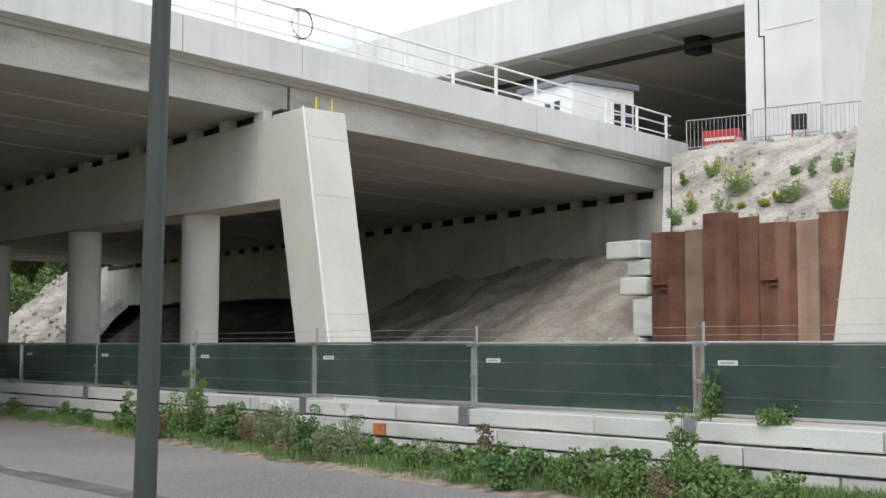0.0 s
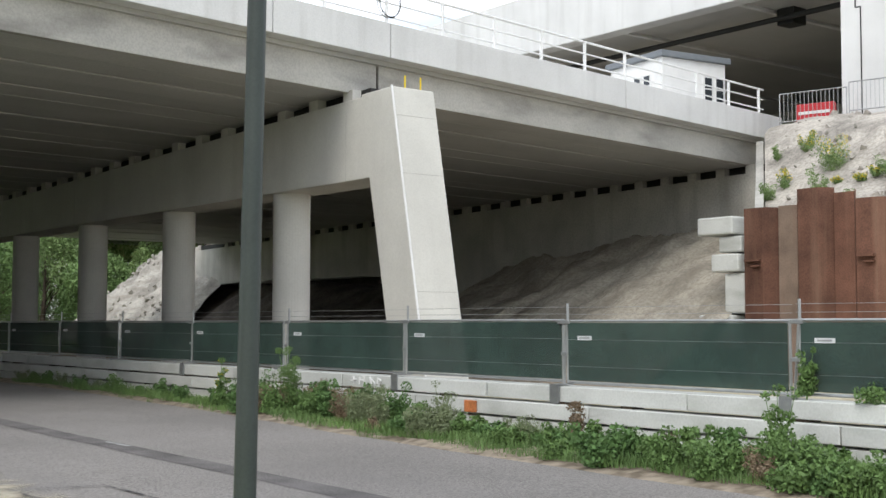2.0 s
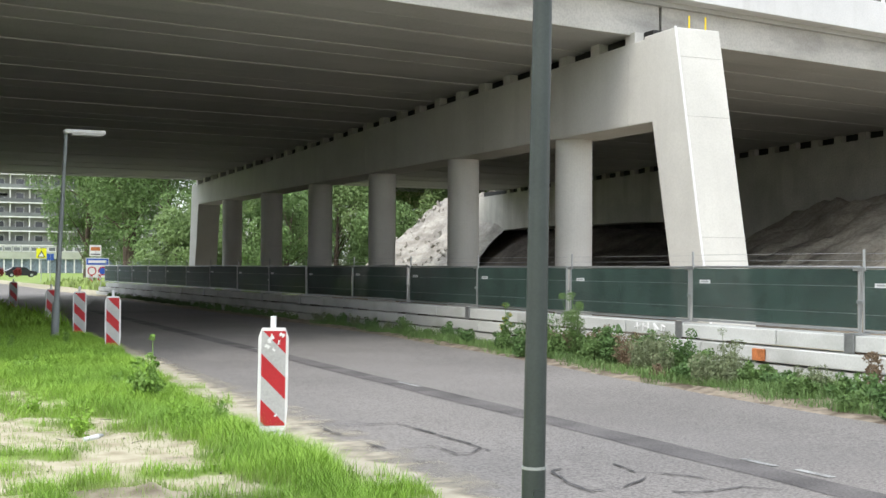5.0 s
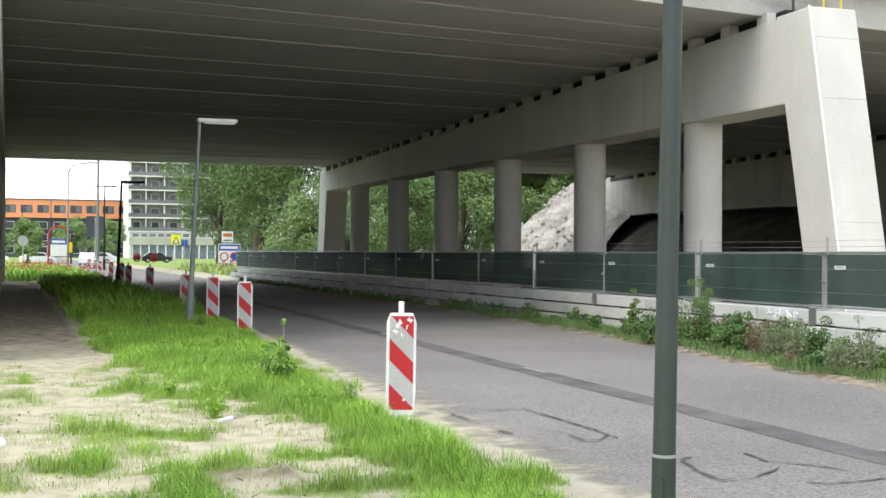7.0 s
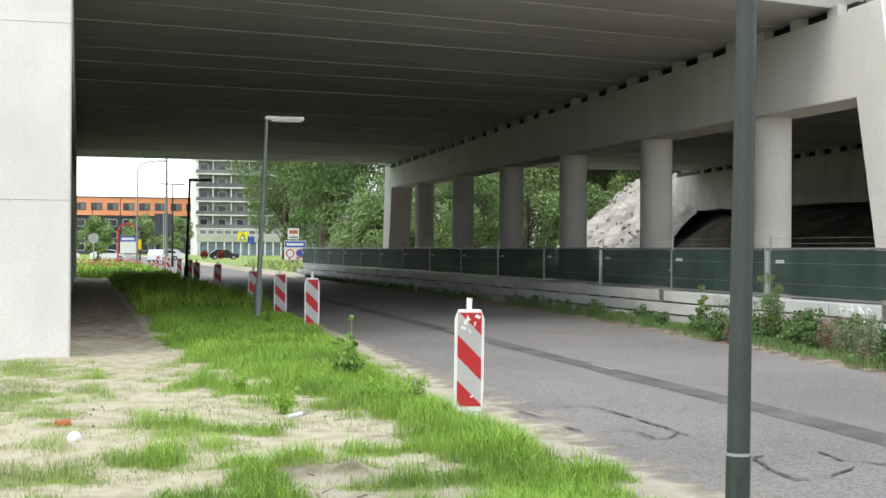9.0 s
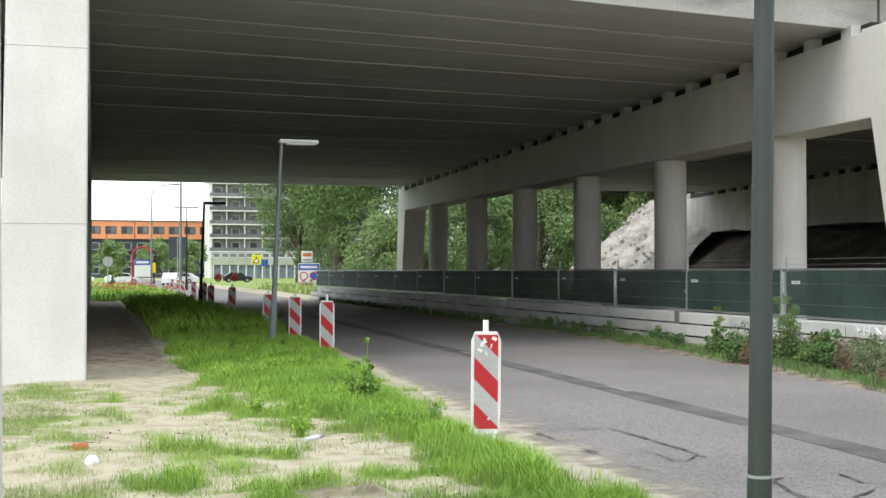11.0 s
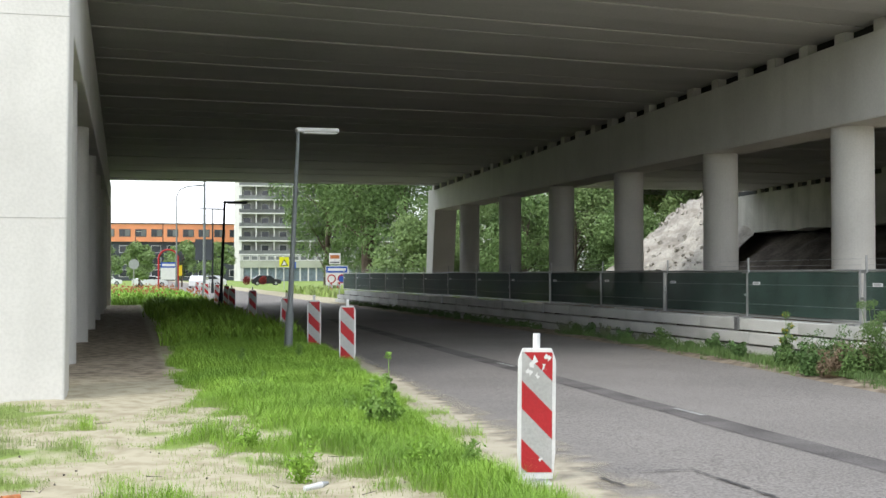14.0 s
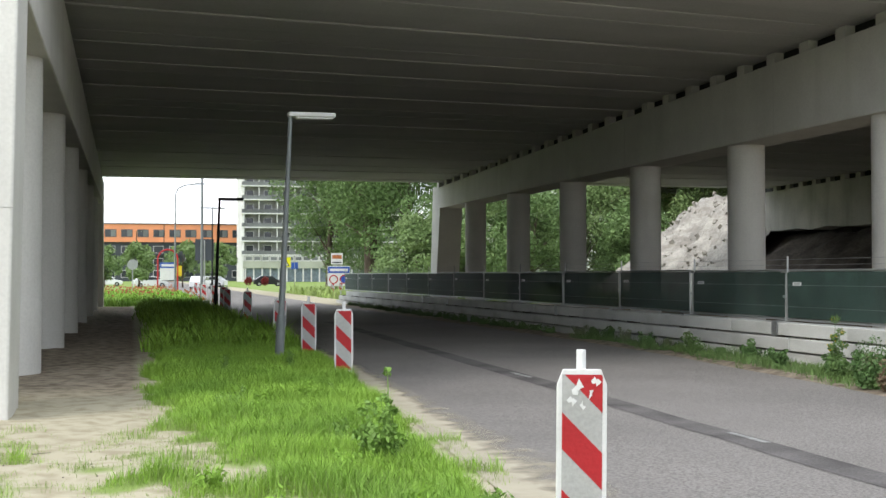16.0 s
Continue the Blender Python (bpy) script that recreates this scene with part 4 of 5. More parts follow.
ar = thing("arch_sign", "red arched sign frame with a blue and white panel", "sign", at=(4.7, 128, 0))
bm = bmesh.new()
pts = [(-1.35, 0, 0), (-1.35, 0, 4.0)] + [(-1.35 * math.cos(a), 0, 4.0 + 1.2 * math.sin(a)) for a in np.linspace(0.15, math.pi - 0.15, 12)] + [(1.35, 0, 4.0), (1.35, 0, 0)]
for p, q in zip(pts, pts[1:]):
    rod(bm, p, q, 0.11, seg=8)
part("arch", bm, M_RED, ar)
part("panel", boxed(-1.05, 1.15, -0.05, 0.05, 1.4, 3.6, bevel=0.02), M_WHITE, ar)
part("name_field", boxed(-1.05, 1.15, -0.07, -0.05, 2.9, 3.6), M_BLUE, ar)
part("name_bar", boxed(-0.85, 0.9, -0.08, -0.07, 3.1, 3.4), M_WHITE, ar)
part("side_panel", boxed(1.2, 1.9, -0.05, 0.05, 1.9, 3.2), M_YELLOW, ar)
ar.scale = (0.7, 0.7, 0.78)
db = thing("dark_sign", "dark back of a road sign on a pole", "road sign", at=(8.2, 128, 0))
part("post", rodded((0, 0, 0), (0, 0, 5.0), 0.06, seg=8), M_STEEL, db)
part("board", boxed(-0.9, 0.9, 0, 0.06, 3.0, 5.1), M_DARKFACE, db)
rs = thing("round_sign", "grey back of a round road sign", "road sign", at=(1.4, 128, 0))
part("post", rodded((0, 0, 0), (0, 0, 2.8), 0.05, seg=8), M_STEEL, rs)
part("disc", rodded((0, -0.02, 2.6), (0, 0.02, 2.6), 0.5, seg=24), M_STEEL, rs)


# ---- parked cars far off ----
def car(x, y, rz, mat, label):
    c = thing("car", label, "car", "parked cars", at=(x, y, 0), rz=rz)
    part("body", prism([(-2.1, 0.25), (2.1, 0.25), (2.15, 0.7), (1.9, 0.85), (1.15, 0.95), (0.6, 1.42), (-1.1, 1.47), (-1.85, 1.0), (-2.15, 0.9)], "y", -0.85, 0.85, 0.06), mat, c)
    part("side_window", prism([(0.95, 0.98), (0.52, 1.34), (-1.02, 1.38), (-1.5, 1.0)], "y", -0.862, 0.862), M_PANE, c)
    for xx in (-1.35, 1.35):
        for yy in (-0.86, 0.72):
            w = part("wheel", rodded((xx, yy, 0.32), (xx, yy + 0.14, 0.32), 0.32, seg=18), M_BLACK, c)
            part("rim", rodded((xx, yy - 0.005, 0.32), (xx, yy + 0.145, 0.32), 0.19, seg=14), M_STEEL, w)
    return c


M_CARW = node_mat("white_car_paint", (0.72, 0.73, 0.74), 0.25, var=0.03, bump=0)
M_CARD = node_mat("dark_car_paint", (0.03, 0.03, 0.035), 0.25, var=0.05, bump=0)
car(3.6, 165, 10, M_CARW, "white car parked by the far road")
car(-2.0, 190, 0, M_CARW, "white car parked by the far road")
car(11.2, 168, 160, M_CARW, "white car on the far road")
car(9.0, 150, 75, M_CARW, "silver-white car on the far road")
car(20.5, 185, 0, M_CARD, "dark car parked before the tower")
car(-7, 200, 5, M_CARD, "dark car parked by the far road")


# ---- buildings ----
tw = thing("apartment_tower", "tall pale apartment tower with rows of balconies", "apartment building", at=(26.8, 300, 0))
FL = 3.27
part("core", boxed(0.4, 40, 1.8, 16, 0, 46), M_TOWER_D, tw)
part("side_wall", boxed(0, 0.45, 0, 16, 0, 46), M_TOWER, tw)
part("base_band", boxed(0.1, 40, -0.2, 2, 3.2, 4.9), node_mat("green_panel", (0.42, 0.44, 0.36), 0.8, var=0.1, scale=0.3), tw, "grey-green panel band")
part("ground_floor", boxed(1, 40, 0.6, 2, 0, 3.2), node_mat("blue_grey_glass", (0.25, 0.31, 0.36), 0.3, var=0.2), tw)
for j in range(20):
    w = part("window", boxed(0.6 + j * 1.95, 2.4 + j * 1.95, -0.1, 1.9, 4.92, 6.1), M_TOWER, tw)
    part("pane", boxed(0.8 + j * 1.95, 2.2 + j * 1.95, -0.14, -0.1, 5.1, 5.9), M_RAILGLASS, w)
    part("pillar", boxed(0.6 + j * 1.95, 0.85 + j * 1.95, -0.1, 0.6, 0, 3.2), M_TOWER, tw)
for i in range(12):
    z = 6.2 + FL * i
    part("floor_slab", boxed(-0.3, 40, -0.25, 2.0, z, z + 0.28), M_TOWER, tw)
    part("balcony_rail", boxed(-0.2, 40, -0.22, -0.15, z + 0.3, z + 1.15), M_RAILGLASS, tw)
    for j in range(9):
        x = 0.9 + j * 4.3
        w = part("window", boxed(x, x + 1.9, 1.68, 1.8, z + 1.0, z + 2.5), M_TOWER, tw)
        part("pane", boxed(x + 0.12, x + 1.78, 1.64, 1.68, z + 1.1, z + 2.4), M_PANE, w)
        part("partition", boxed(x + 2.9, x + 3.05, -0.1, 1.8, z + 0.28, z + FL), M_TOWER, tw)

ob_ = thing("orange_apartments", "long apartment block with an orange top storey over dark grey storeys", "apartment building", at=(-60, 340, 0))
part("upper_storey", boxed(0, 92, 0, 12, 10.3, 15.0), M_BRICK_O, ob_, "orange clad storey")
part("lower_block", boxed(1, 91, 0.8, 12, 0, 10.3), M_DARKFACE, ob_, "dark grey storeys")
part("roof_trim", boxed(-0.2, 92.2, -0.2, 12.2, 14.98, 15.25), M_DARKFACE, ob_)
for i in range(22):
    x = 1.5 + i * 4.1
    w = part("window", boxed(x, x + 2.9, -0.06, 0.02, 11.6, 13.6), M_DARKFACE, ob_)
    part("pane", boxed(x + 0.15, x + 1.4, -0.09, -0.06, 11.75, 13.45), M_PANE, w)
    part("pane", boxed(x + 1.5, x + 2.75, -0.09, -0.06, 11.75, 13.45), M_RAILGLASS, w)
    for z in (1.0, 4.2, 7.4):
        w = part("window", boxed(x, x + 2.6, 0.74, 0.82, z, z + 1.9), M_TOWER, ob_)
        part("pane", boxed(x + 0.12, x + 2.48, 0.7, 0.74, z + 0.12, z + 1.78), M_PANE, w)
    part("balcony", boxed(x, x + 3.0, -0.5, 0.8, 6.9, 7.1), M_DARKFACE, ob_)

fb = thing("far_building", "pale low building behind the trees", "building", at=(58, 190, 0))
part("wall", boxed(0, 60, 0, 12, 0, 22), M_TOWER, fb)
for i in range(14):
    for z in (3, 7, 11, 15):
        part("pane", boxed(1.5 + i * 4.2, 4.3 + i * 4.2, -0.05, 0.01, z, z + 1.8), M_PANE, fb)


# ---- foliage ----
def leaf_cloud(centres, radii, count, size, seed, flat=0.6):
    """Many small leaves scattered in uneven clumps; returns vertices and faces."""
    r = np.random.RandomState(seed)
    centres, radii = np.array(centres, float), np.array(radii, float)
    pick = r.choice(len(centres), count, p=radii**2 / (radii**2).sum())
    d = r.normal(size=(count, 3))
    d /= np.linalg.norm(d, axis=1)[:, None]
    rad = radii[pick] * (0.55 + 0.5 * r.rand(count) ** 0.6)
    pos = centres[pick] + d * rad[:, None] * (1, 1, 0.85)
    a = r.normal(size=(count, 3))
    a /= np.linalg.norm(a, axis=1)[:, None]
    b = np.cross(a, r.normal(size=(count, 3)))
    b /= np.linalg.norm(b, axis=1)[:, None] + 1e-9
    s = size * (0.6 + 0.8 * r.rand(count))[:, None]
    v = np.stack([pos - a * s, pos + b * s * flat * 0.6, pos + a * s, pos - b * s * flat * 0.6], 1).reshape(-1, 3)
    f = np.arange(count * 4).reshape(-1, 4)
    return v, f


def tree(x, y, h, spread, seed, leaves, size, mat, label, trunk=0.3, low=0.25, name="tree"):
    r = random.Random(seed)
    t = thing(name, label, "tree", "trees beyond the bridge" if name == "tree" else "", at=(x, y, -0.1))
    bm = bmesh.new()
    top = Vector((r.uniform(-0.4, 0.4), r.uniform(-0.4, 0.4), h * 0.75))
    rod(bm, (0, 0, 0), top * 0.5, trunk, trunk * 0.7, seg=12)
    rod(bm, top * 0.5, top, trunk * 0.7, trunk * 0.2, seg=10)
    cs, rs_ = [], []
    for k in range(22):
        f = low + (1 - low) * (k + r.random()) / 22
        z = h * f
        a = r.uniform(0, 6.283)
        w = spread * math.sin(math.pi * min(0.97, 0.18 + 0.8 * (f - low * 0.5))) * r.uniform(0.45, 1.0)
        p = Vector((math.cos(a) * w, math.sin(a) * w, z))
        base = top * min(0.95, max(0.15, f * 0.9 - 0.12))
        rod(bm, base, base + (p - base) * 0.85, trunk * 0.22, trunk * 0.05, seg=6)
        cs.append(p)
        rs_.append(spread * r.uniform(0.28, 0.5))
    part("trunk", bm, M_BARK, t)
    v, f = leaf_cloud([tuple(c) for c in cs], rs_, int(leaves * 1.6), size * 0.78, seed)
    from_arrays("crown", v.tolist(), f.tolist(), mat, t)
    return t


tree(20.15, 104, 19, 7.8, 1, 44000, 0.17, M_LEAF, "tall leafy roadside tree with a thick trunk", trunk=0.6, low=0.4)
tree(18.5, 116, 16, 4.8, 2, 18000, 0.18, M_LEAF, "tall leafy roadside tree beside the signs")
tree(22.5, 100, 16, 5.5, 3, 18000, 0.18, M_LEAF, "tall leafy tree behind the fence")
specs = [(24, 86, 8, 3.4, M_LEAF2), (28, 92, 11, 4.2, M_LEAF), (27, 84, 7, 3.2, M_LEAF), (33, 90, 9, 4, M_LEAF2), (38, 95, 13, 5, M_LEAF), (44, 92, 12, 5, M_LEAF2), (50, 96, 14, 5.5, M_LEAF),
         (35, 84, 6, 3, M_LEAF), (30, 108, 14, 5.5, M_LEAF), (42, 110, 15, 6, M_LEAF), (56, 100, 14, 5.5, M_LEAF), (20, 86, 5, 2.6, M_LEAF2), (40, 84, 7, 3.4, M_LEAF2), (47, 86, 8, 3.8, M_LEAF), (64, 108, 15, 6, M_LEAF), (22, 112, 14, 5, M_LEAF)]
for i, (x, y, h, s, mt) in enumerate(specs):
    tree(x, y, h, s, 20 + i, 11000, 0.16, mt, "leafy green tree beyond the bridge", trunk=0.22, low=0.08)
for i, (x, y, h, s) in enumerate(((2.2, 150, 5.0, 1.7), (7.6, 165, 5.6, 2.0), (12.4, 170, 5.6, 2.0), (-2, 170, 5, 1.8))):
    tree(x, y, h, s, 60 + i, 1800, 0.3, M_LEAF2, "small pale green street tree", trunk=0.12, low=0.3)
for x in (17.2, 19.5):
    sh = thing("red_shrub", "rounded dark red shrub", "shrub", "red shrubs", at=(x, 180, 0))
    v, f = leaf_cloud([(0, 0, 0.55), (0.1, 0, 0.95), (-0.1, 0.1, 0.8)], [0.5, 0.45, 0.45], 900, 0.1, 5)
    from_arrays("leaves", v.tolist(), f.tolist(), node_mat("red_leaf", (0.24, 0.03, 0.025), 0.7, var=0.2), sh)


def weed(x, y, h, w, seed, mat, leaves=260, label="bushy green weed growing by the barrier", flower=None, z=0.0, size=0.05, slim=0.9):
    r = random.Random(seed)
    t = thing("weed", label, "weed", "weeds along the barrier", at=(x, y, z))
    bm = bmesh.new()
    cs, rr = [], []
    for k in range(7):
        a = r.uniform(0, 6.283)
        p = Vector((math.cos(a) * w * r.uniform(0.2, 0.8), math.sin(a) * w * r.uniform(0.2, 0.8), h * r.uniform(0.45, 1)))
        rod(bm, (0, 0, 0), p, 0.008, 0.004, seg=5)
        for q in (0.35, 0.65, 0.95):
            cs.append(tuple(p * q))
            rr.append(w * r.uniform(0.25, 0.45) * (1.15 - 0.5 * q))
    tagged(part("stem", bm, mat, t), kind="stuff")
    v, f = leaf_cloud(cs, rr, int(leaves * 4.2), size * 0.46, seed, slim)
    v[:, 2] = np.maximum(v[:, 2], 0.005)
    tagged(from_arrays("leaves", v.tolist(), f.tolist(), mat, t), kind="stuff")
    if flower:
        v, f = leaf_cloud(cs[2::3], [w * 0.28] * len(cs[2::3]), 60 + int(500 * w * (z > 1)), 0.022, seed + 1, 1.0)
        tagged(from_arrays("flowers", v.tolist(), f.tolist(), flower, t), kind="stuff")
    return t


rng = random.Random(8)
y = 6.4
while y < 34:
    x = min(12.0, road_right(y) + rng.uniform(0.3, 1.3))
    big = 0.85 if y < 10.5 else 1.0 if 13.5 < y < 21 else 0.6
    dry = rng.random() < (0.3 if 13 < y < 21 else 0.06)
    if 14.3 < y < 15.4:
        big *= 0.55
    mt, lab, slim = M_WEED, "bushy green weed growing by the barrier", 0.9
    pick = rng.random()
    if dry:
        mt, lab, slim = M_DRY, "dry brown weed by the barrier", 0.5
    elif pick < 0.33 and y > 12:
        mt, lab, slim = M_WEED_GREY, "grey-green weed gone to seed by the barrier", 0.45
    elif pick > 0.7:
        mt, lab, slim = M_WEED_DARK, "dark green leafy weed by the barrier", 1.1
    weed(x, y, rng.uniform(0.26, 0.68) * big, rng.uniform(0.28, 0.52) * big, int(y * 100), mt, leaves=int(420 * big), label=lab, size=rng.uniform(0.04, 0.065), slim=slim)
    y += rng.uniform(0.1, 0.22) if y < 22 else rng.uniform(0.5, 1.4)
weed(11.5, 18.9, 1.25, 0.34, 5, M_WEED, 1100, "tall bushy green weed by the barrier", size=0.038, slim=0.6)
weed(11.6, 19.15, 0.9, 0.42, 6, M_WEED_GREY, 800, "bushy grey-green weed by the barrier", size=0.038, slim=0.6)
weed(11.7, 21.9, 0.95, 0.25, 7, M_WEED, 260, "thin tall weed with yellow flowers", flower=M_FLOWER)
weed(11.6, 14.75, 0.8, 0.24, 9, M_WEED_GREY, 300, "tall grey-green weed by the barrier", size=0.04, slim=0.5)
weed(12.5, 8.9, 0.62, 0.22, 10, M_WEED, 260, "green weed growing up the fence", z=0.71)
weed(12.5, 8.0, 0.25, 0.4, 12, M_WEED, 200, "green weed growing on the barrier", z=0.71)
weed(11.7, 8.7, 0.9, 0.3, 13, M_WEED, 360, "tall weed by the barrier")
weed(11.8, 12.1, 0.55, 0.25, 14, M_DRY, 260, "dry brown weed by the barrier")
weed(3.25, 14.9, 0.85, 0.13, 15, M_WEED_BRIGHT, 200, "tall thin weed in the grass at the road edge", size=0.045)
weed(3.1, 14.6, 0.5, 0.28, 16, M_WEED_BRIGHT, 300, "green weed in the grass at the road edge")
rw = random.Random(23)
for i in range(18):
    y = rw.uniform(11.5, 25)
    x = road_left(y) - rw.uniform(0.4, 2.2)
    weed(x, y, rw.uniform(0.22, 0.42), rw.uniform(0.1, 0.22), 500 + i, M_GRASS if i % 3 else M_WEED_BRIGHT, 90, "leafy green plant among the long grass", size=0.05, slim=0.6)
for i in range(26):
    y = 36 + i * 1.25
    weed(min(12.05, road_right(y) + 0.35), y, 0.22, 0.3, 200 + i, M_WEED, 90, "low green weed along the barrier foot", size=0.07)
# weeds on the embankment
BANK_WEEDS = [(31.35, 21.54, 1.1, 0.8, 1), (32.24, 23.03, 0.7, 0.4, 1), (30.05, 21.09, 1.0, 0.42, 0), (30.72, 19.32, 0.6, 0.5, 0), (30.66, 19.65, 0.35, 0.3, 1), (30.06, 17.34, 0.8, 0.55, 1), (29.89, 22.75, 0.5, 0.4, 0), (30.62, 22.69, 0.7, 0.3, 1), (32.05, 23.98, 0.6, 0.25, 0), (31.69, 19.18, 0.5, 0.25, 0), (31.84, 18.49, 0.7, 0.3, 0), (31.95, 18.02, 0.8, 0.3, 0), (29.68, 19.79, 0.35, 0.4, 0), (30.54, 20.74, 0.25, 0.3, 1), (30.49, 19.95, 0.25, 0.3, 1), (32.0, 19.96, 0.3, 0.35, 0)]
for i, (x, y, h, w, fl) in enumerate(BANK_WEEDS):
    weed(x, y, h, w, 300 + i, M_LEAF2, int(700 * w), "bushy weed with many yellow flowers on the embankment" if fl else "green weed on the embankment", flower=M_FLOWER if fl else None, z=bank_height(x, y) - 0.05, size=0.055)
rs2 = random.Random(77)
bm = bmesh.new()
for _ in range(260):
    x, y = rs2.uniform(28.6, 36), rs2.uniform(11, 25)
    if y > 0.765 * x - 0.6:
        continue
    s = rs2.uniform(0.05, 0.2)
    bmesh.ops.create_cube(bm, size=s, matrix=Matrix.Translation((x, y, bank_height(x, y))) @ Euler((rs2.uniform(0, 3), rs2.uniform(0, 3), rs2.uniform(0, 3))).to_matrix().to_4x4() @ Matrix.Diagonal((1, rs2.uniform(0.5, 1.4), 0.5, 1)))
tagged(link_mesh("stones", bm, [M_HEAP]), "broken stones lying on the embankment", "stones", kind="stuff")


def grass(name, count, region, hmin, hmax, mat, seed, label, thick, gate):
    """Bent blades standing where turf grows."""
    r = np.random.RandomState(seed)
    V, F = [], []
    x0, x1, y0, y1 = region
    made = 0
    while made < count:
        x, y = r.uniform(x0, x1), y0 + (y1 - y0) * r.rand() ** 1.5
        t = turf_at(x, y) if x < 9 or x > 13 else (0.7 if x > road_right(y) + 0.04 + 0.25 * abs(fnoise(y, 3, 0.8)) else 0.0)
        if t < 0.6:
            t *= 0.25 + 1.3 * smooth01(0.5 + 1.3 * fnoise(x, y, 2.3, 31))
        if r.rand() > gate(t):
            continue
        h = r.uniform(hmin, hmax) * (0.5 + 0.6 * t) * (0.85 + 0.7 * fnoise(x, y, 1.1, 21))
        a = r.uniform(0, 6.283)
        lean = r.uniform(0.15, 0.95) * h
        w = thick * (0.7 + 0.6 * r.rand()) * (1 + max(0, y - 14) * 0.03)
        z = ground_height(x, y)
        dx, dy = math.cos(a), math.sin(a)
        k = len(V)
        V += [(x - dy * w, y + dx * w, z), (x + dy * w, y - dx * w, z),
              (x + dx * lean * 0.35 + dy * w * 0.8, y + dy * lean * 0.35 - dx * w * 0.8, z + h * 0.6), (x + dx * lean * 0.35 - dy * w * 0.8, y + dy * lean * 0.35 + dx * w * 0.8, z + h * 0.6),
              (x + dx * lean, y + dy * lean, z + h)]
        F += [(k, k + 1, k + 2, k + 3), (k + 3, k + 2, k + 4)]
        made += 1
    ob = from_arrays(name, V, F, mat)
    return tagged(ob, label, "grass", kind="stuff")


grass("tall_grass", 230000, (0.2, 4.9, 6.5, 34), 0.05, 0.21, M_GRASS, 3, "long bright green grass along the road edge", 0.0022, lambda t: t**2.2 if t > 0.5 else 0)
grass("thin_grass", 150000, (-2.2, 4.2, 6.0, 20), 0.02, 0.11, M_GRASS_DRY, 4, "thin short grass on the sandy verge", 0.0019, lambda t: 0.9 * t)
grass("far_grass", 26000, (-4, 5.6, 30, 110), 0.2, 0.5, M_GRASS, 5, "long grass along the road under and beyond the bridge", 0.012, lambda t: t)
grass("right_grass", 42000, (10.0, 12.2, 6, 34), 0.05, 0.2, M_WEED, 6, "grass at the foot of the barrier", 0.0035, lambda t: t)
grass("meadow_grass", 16000, (13.2, 40, 70, 110), 0.3, 0.9, M_GRASS_DRY, 7, "tall meadow grass beyond the bridge", 0.02, lambda t: t)
r_ = np.random.RandomState(9)
V, F = [], []
for _ in range(200):
    x, y = r_.uniform(-1.5, 5.0), r_.uniform(72, 125)
    z, k = r_.uniform(0.35, 0.7), len(V)
    V += [(x - 0.06, y, z), (x + 0.06, y, z), (x + 0.05, y + 0.02, z + 0.1), (x - 0.05, y + 0.02, z + 0.1)]
    F.append((k, k + 1, k + 2, k + 3))
tagged(from_arrays("poppies", V, F, M_POPPY), "red poppies in the grass beyond the bridge", "flowers", kind="stuff")


# ---- rubble beyond the bridge ----
def rubble_height(x, y):
    s = smooth01((x - 29.0 + 0.12 * (y - 70)) / 9.0) * smooth01((y - 50) / 4) * smooth01((88 - y) / 12)
    return -0.2 + 6.6 * s + (0.6 * fnoise(x, y, 0.6, 1) + 0.45 * fnoise(x, y, 1.9, 4) + 0.25 * fnoise(x, y, 4.0, 4)) * s


slope_mesh("rubble_heap", 27, 48, 66, 88, 70, 60, rubble_height, M_HEAP, "pale heap of sand and rubble beside the bridge end", "rubble heap")
rr_ = random.Random(5)
bm = bmesh.new()
for _ in range(420):
    x = rr_.uniform(29.5, 38)
    y = rr_.uniform(68.5, 80)
    s = 0.05 + 0.3 * rr_.random() ** 3
    m = Matrix.Translation((x, y, rubble_height(x, y) + s * 0.15)) @ Euler((rr_.uniform(0, 3), rr_.uniform(0, 3), rr_.uniform(0, 3))).to_matrix().to_4x4() @ Matrix.Diagonal((s, s * rr_.uniform(0.5, 1), s * rr_.uniform(0.4, 0.8), 1))
    bmesh.ops.create_cube(bm, size=1, matrix=m)
rub = link_mesh("rubble", bm, M_HEAP)
tagged(rub, "broken concrete pieces on the rubble heap", "rubble", kind="stuff")

# ---- small litter ----
pb = thing("concrete_post", "short white concrete post at the road edge", "post", at=(10.12, 6.85, -0.02), rz=12)
part("shaft", boxed(-0.07, 0.07, -0.07, 0.07, 0, 0.2, bevel=0.012), M_WHITE, pb)
part("cap", boxed(-0.055, 0.055, -0.055, 0.055, 0.2, 0.235, bevel=0.01), M_SILVER, pb)
gm = thing("paint_mark", "white sprayed mark on the barrier beam", "paint mark", at=(12.345, 18.05, 0.52))
for ya, za, yb, zb in ((0.45, 0.02, 0.47, 0.16), (0.55, 0.08, 0.36, 0.1), (0.28, 0.02, 0.27, 0.15), (0.12, 0.03, 0.13, 0.17), (0.26, 0.1, 0.14, 0.09), (-0.1, 0.02, -0.04, 0.16), (-0.04, 0.16, -0.19, 0.05), (-0.28, 0.03, -0.27, 0.15), (-0.28, 0.15, -0.38, 0.1), (-0.38, 0.1, -0.3, 0.02)):
    part("stroke", rodded((0, ya - 0.3, za), (0, yb - 0.3, zb), 0.012, 0.018, seg=6), M_WHITE, gm)
can_o = thing("orange_can", "crushed orange drink can on the sand", "can", at=(-0.1, 11.3, 0.035), rz=25)
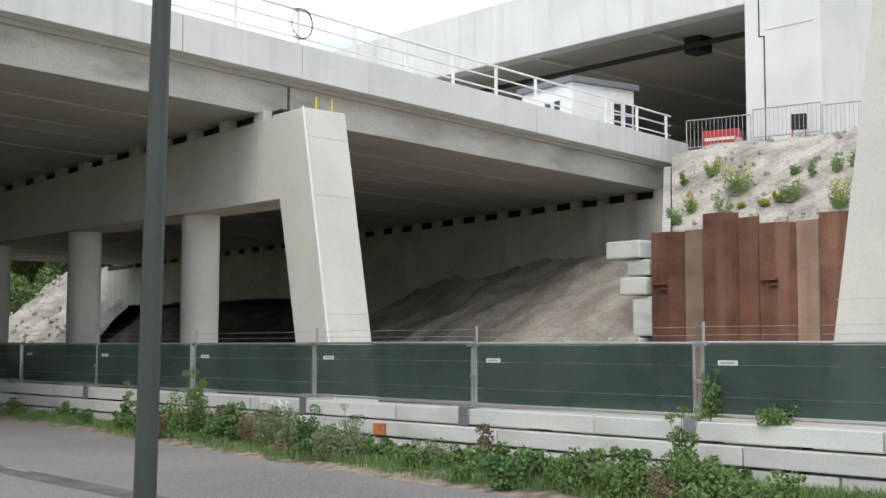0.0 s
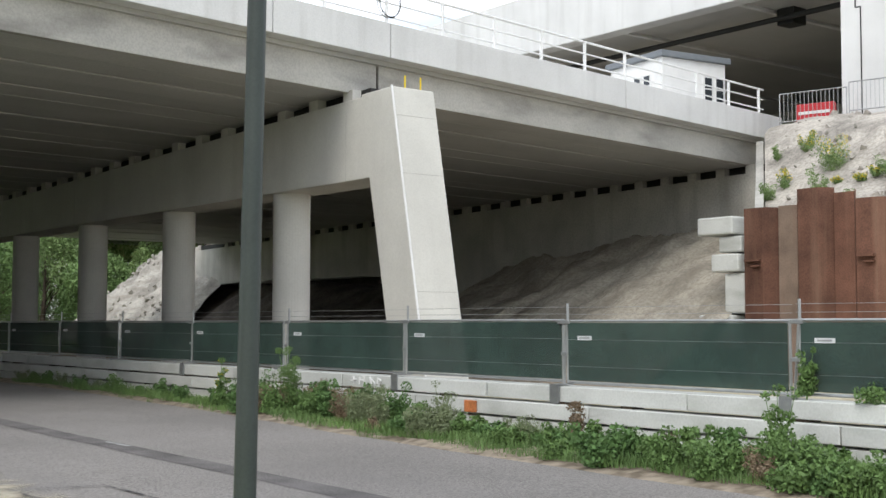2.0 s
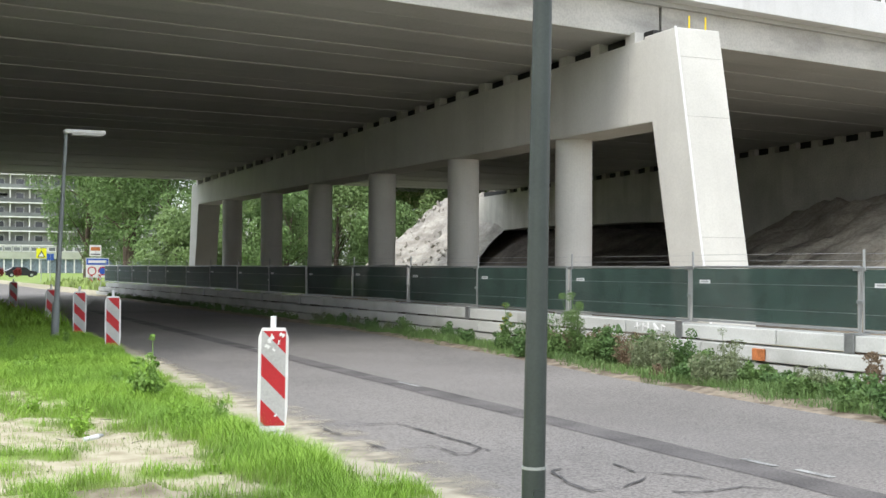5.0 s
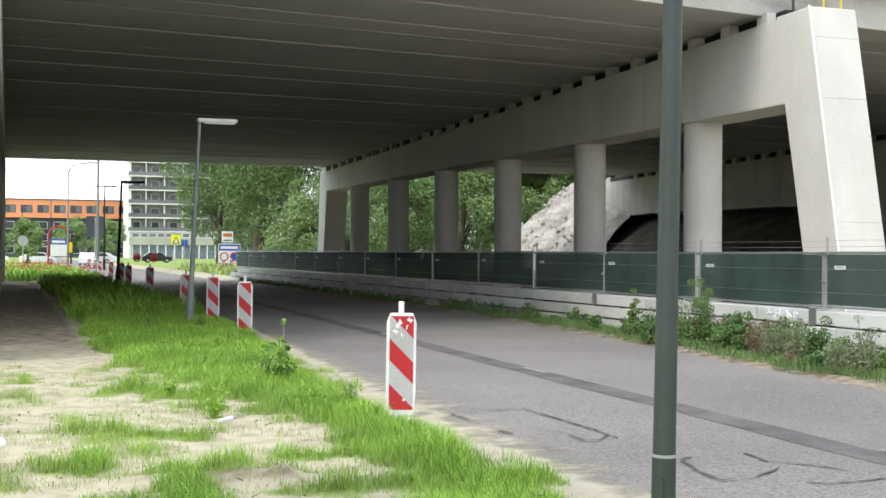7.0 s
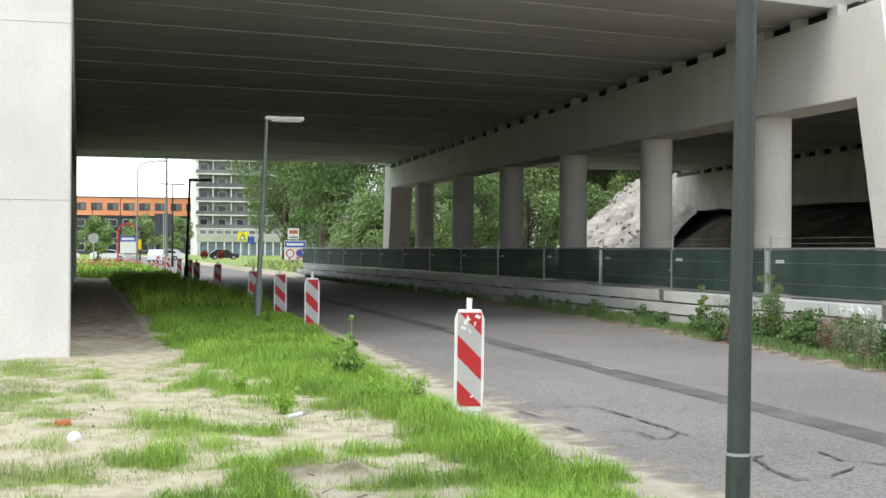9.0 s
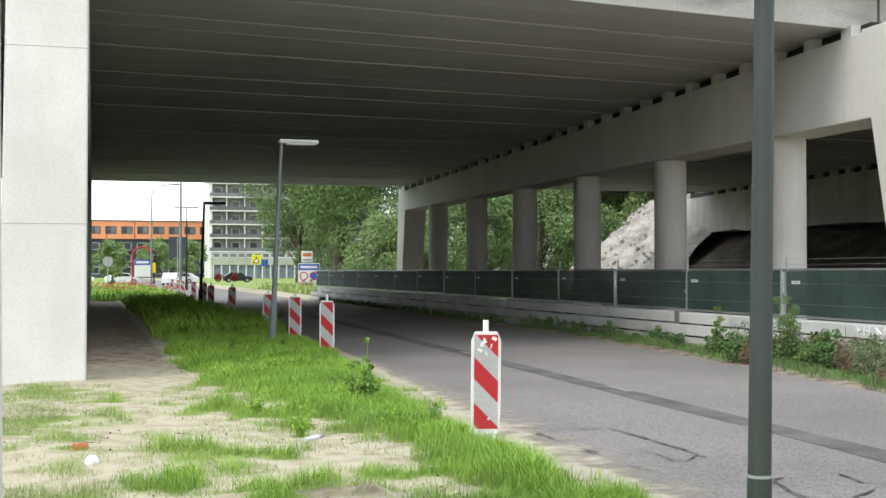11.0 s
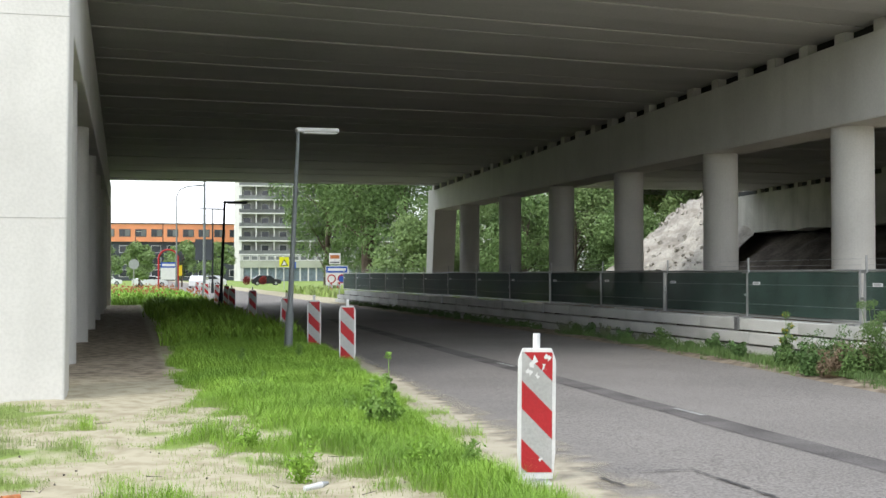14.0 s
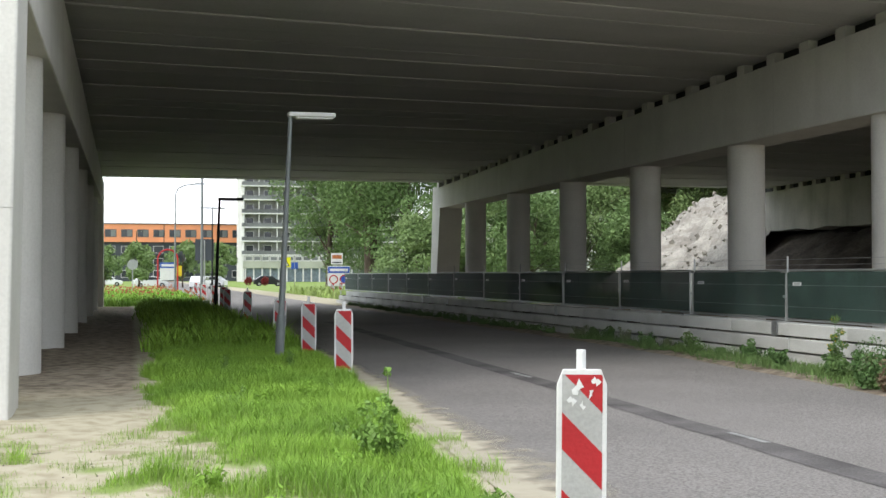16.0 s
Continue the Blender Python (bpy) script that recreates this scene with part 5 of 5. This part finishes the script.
part("body", rodded((-0.06, 0, 0.035), (0.06, 0, 0.035), 0.04, seg=14), M_ORANGE, can_o)
part("lid", rodded((0.06, 0, 0.035), (0.066, 0, 0.035), 0.034, seg=14), M_STEEL, can_o)
ball = thing("white_ball", "dirty white ball on the sand", "ball", at=(0.0, 10.45, 0.06))
bm = bmesh.new()
bmesh.ops.create_icosphere(bm, subdivisions=3, radius=0.062)
part("shell", bm, M_WHITE, ball, smooth=True)
bot = thing("plastic_bottle", "pale crushed bottle lying in the grass", "bottle", at=(1.95, 11.3, 0.05), rz=20)
part("body", rodded((-0.09, 0, 0.02), (0.05, 0, 0.035), 0.02, 0.024, seg=12), M_LABEL, bot)
part("neck", rodded((0.05, 0, 0.035), (0.1, 0, 0.045), 0.024, 0.012, seg=12), M_STEEL, bot)
cupo = thing("white_cup", "flattened white cup at the road edge", "cup", at=(10.45, 9.55, 0.0), rz=10)
part("body", rodded((-0.07, 0, 0.03), (0.07, 0, 0.03), 0.035, 0.028, seg=12), M_WHITE, cupo)


rt = random.Random(31)
bm = bmesh.new()
for _ in range(220):
    x, y = rt.uniform(-1.8, 3.4), rt.uniform(7.4, 16)
    z = ground_height(x, y)
    if rt.random() < 0.25:
        a, ln = rt.uniform(0, 6.283), rt.uniform(0.04, 0.16)
        rod(bm, (x, y, z + 0.006), (x + ln * math.cos(a), y + ln * math.sin(a), z + 0.014), 0.004, 0.002, seg=4)
    else:
        c = rt.uniform(0.005, 0.014)
        bmesh.ops.create_cube(bm, size=c, matrix=Matrix.Translation((x, y, z + c * 0.2)) @ Euler((rt.uniform(0, 3), rt.uniform(0, 3), rt.uniform(0, 3))).to_matrix().to_4x4())
tagged(link_mesh("debris", bm, M_SOIL_AND_SHADE), "dark twigs and crumbs of earth on the sand", "debris", kind="stuff")


# ---- crowd barriers and red gear on the embankment ----
def crowd_barrier(x, y, z, rz, tilt=0.0):
    c = thing("crowd_barrier", "galvanised steel crowd barrier on the embankment", "crowd barrier", "crowd barriers", at=(x, y, z), rz=rz)
    bmf = bmesh.new()
    for p, q in (((0, 0, 0.15), (2.3, 0, 0.15)), ((0, 0, 1.1), (2.3, 0, 1.1)), ((0, 0, 0), (0, 0, 1.1)), ((2.3, 0, 0), (2.3, 0, 1.1))):
        rod(bmf, p, q, 0.022, seg=8)
    part("frame", bmf, M_STEEL, c)
    for i in range(1, 16):
        part("bar", rodded((i * 2.3 / 16, 0, 0.15), (i * 2.3 / 16, 0, 1.1), 0.009, seg=6), M_STEEL, c)
    for xx in (0.35, 1.95):
        part("foot", boxed(xx - 0.03, xx + 0.03, -0.3, 0.3, 0.0, 0.03), M_STEEL, c)
    return c


for i, (x, y, rz) in enumerate(((34.9, 26.0, -76), (35.5, 23.7, -78), (36.0, 21.4, -76), (36.55, 19.1, -76))):
    crowd_barrier(x, y, bank_height(x, y) - 0.05, rz)
bl = thing("red_barrier", "red plastic road barrier with white stripes", "road barrier", at=(35.75, 25.9, 8.3), rz=-75)
part("body", prism([(-0.25, 0), (0.25, 0), (0.12, 0.8), (-0.12, 0.8)], "x", 0, 1.3, 0.03), M_RED, bl)
part("stripe", boxed(0.1, 1.2, -0.2, 0.2, 0.42, 0.52), M_WHITE, bl)
ch = thing("folding_chair", "dark folding stool standing on the embankment", "stool", at=(36.2, 22.4, 8.3), rz=-60)
part("seat", boxed(-0.25, 0.25, -0.22, 0.22, 0.5, 0.56, bevel=0.02), M_BLACK, ch)
part("backrest", boxed(-0.25, 0.25, 0.18, 0.24, 0.56, 1.05, bevel=0.02), M_BLACK, ch)
for sx in (-0.2, 0.2):
    for sy in (-0.18, 0.18):
        part("leg", rodded((sx * 1.2, sy * 1.2, 0), (sx, sy, 0.5), 0.018, seg=6), M_RED, ch)
cable = thing("hanging_cable", "thin black cable hanging down the viaduct wall", "cable")
bm = bmesh.new()
pts = [(40.3 + 1.6 * s, 21.9 - 0.5 * s, 20.5 - 11.6 * s + 0.0) for s in np.linspace(0, 1, 8)] + [(43.0, 21.2, 8.75), (44.5, 20.9, 9.0), (46, 20.6, 9.8)]
for p, q in zip(pts, pts[1:]):
    rod(bm, p, q, 0.018, seg=6)
part("wire", bm, M_BLACK, cable)
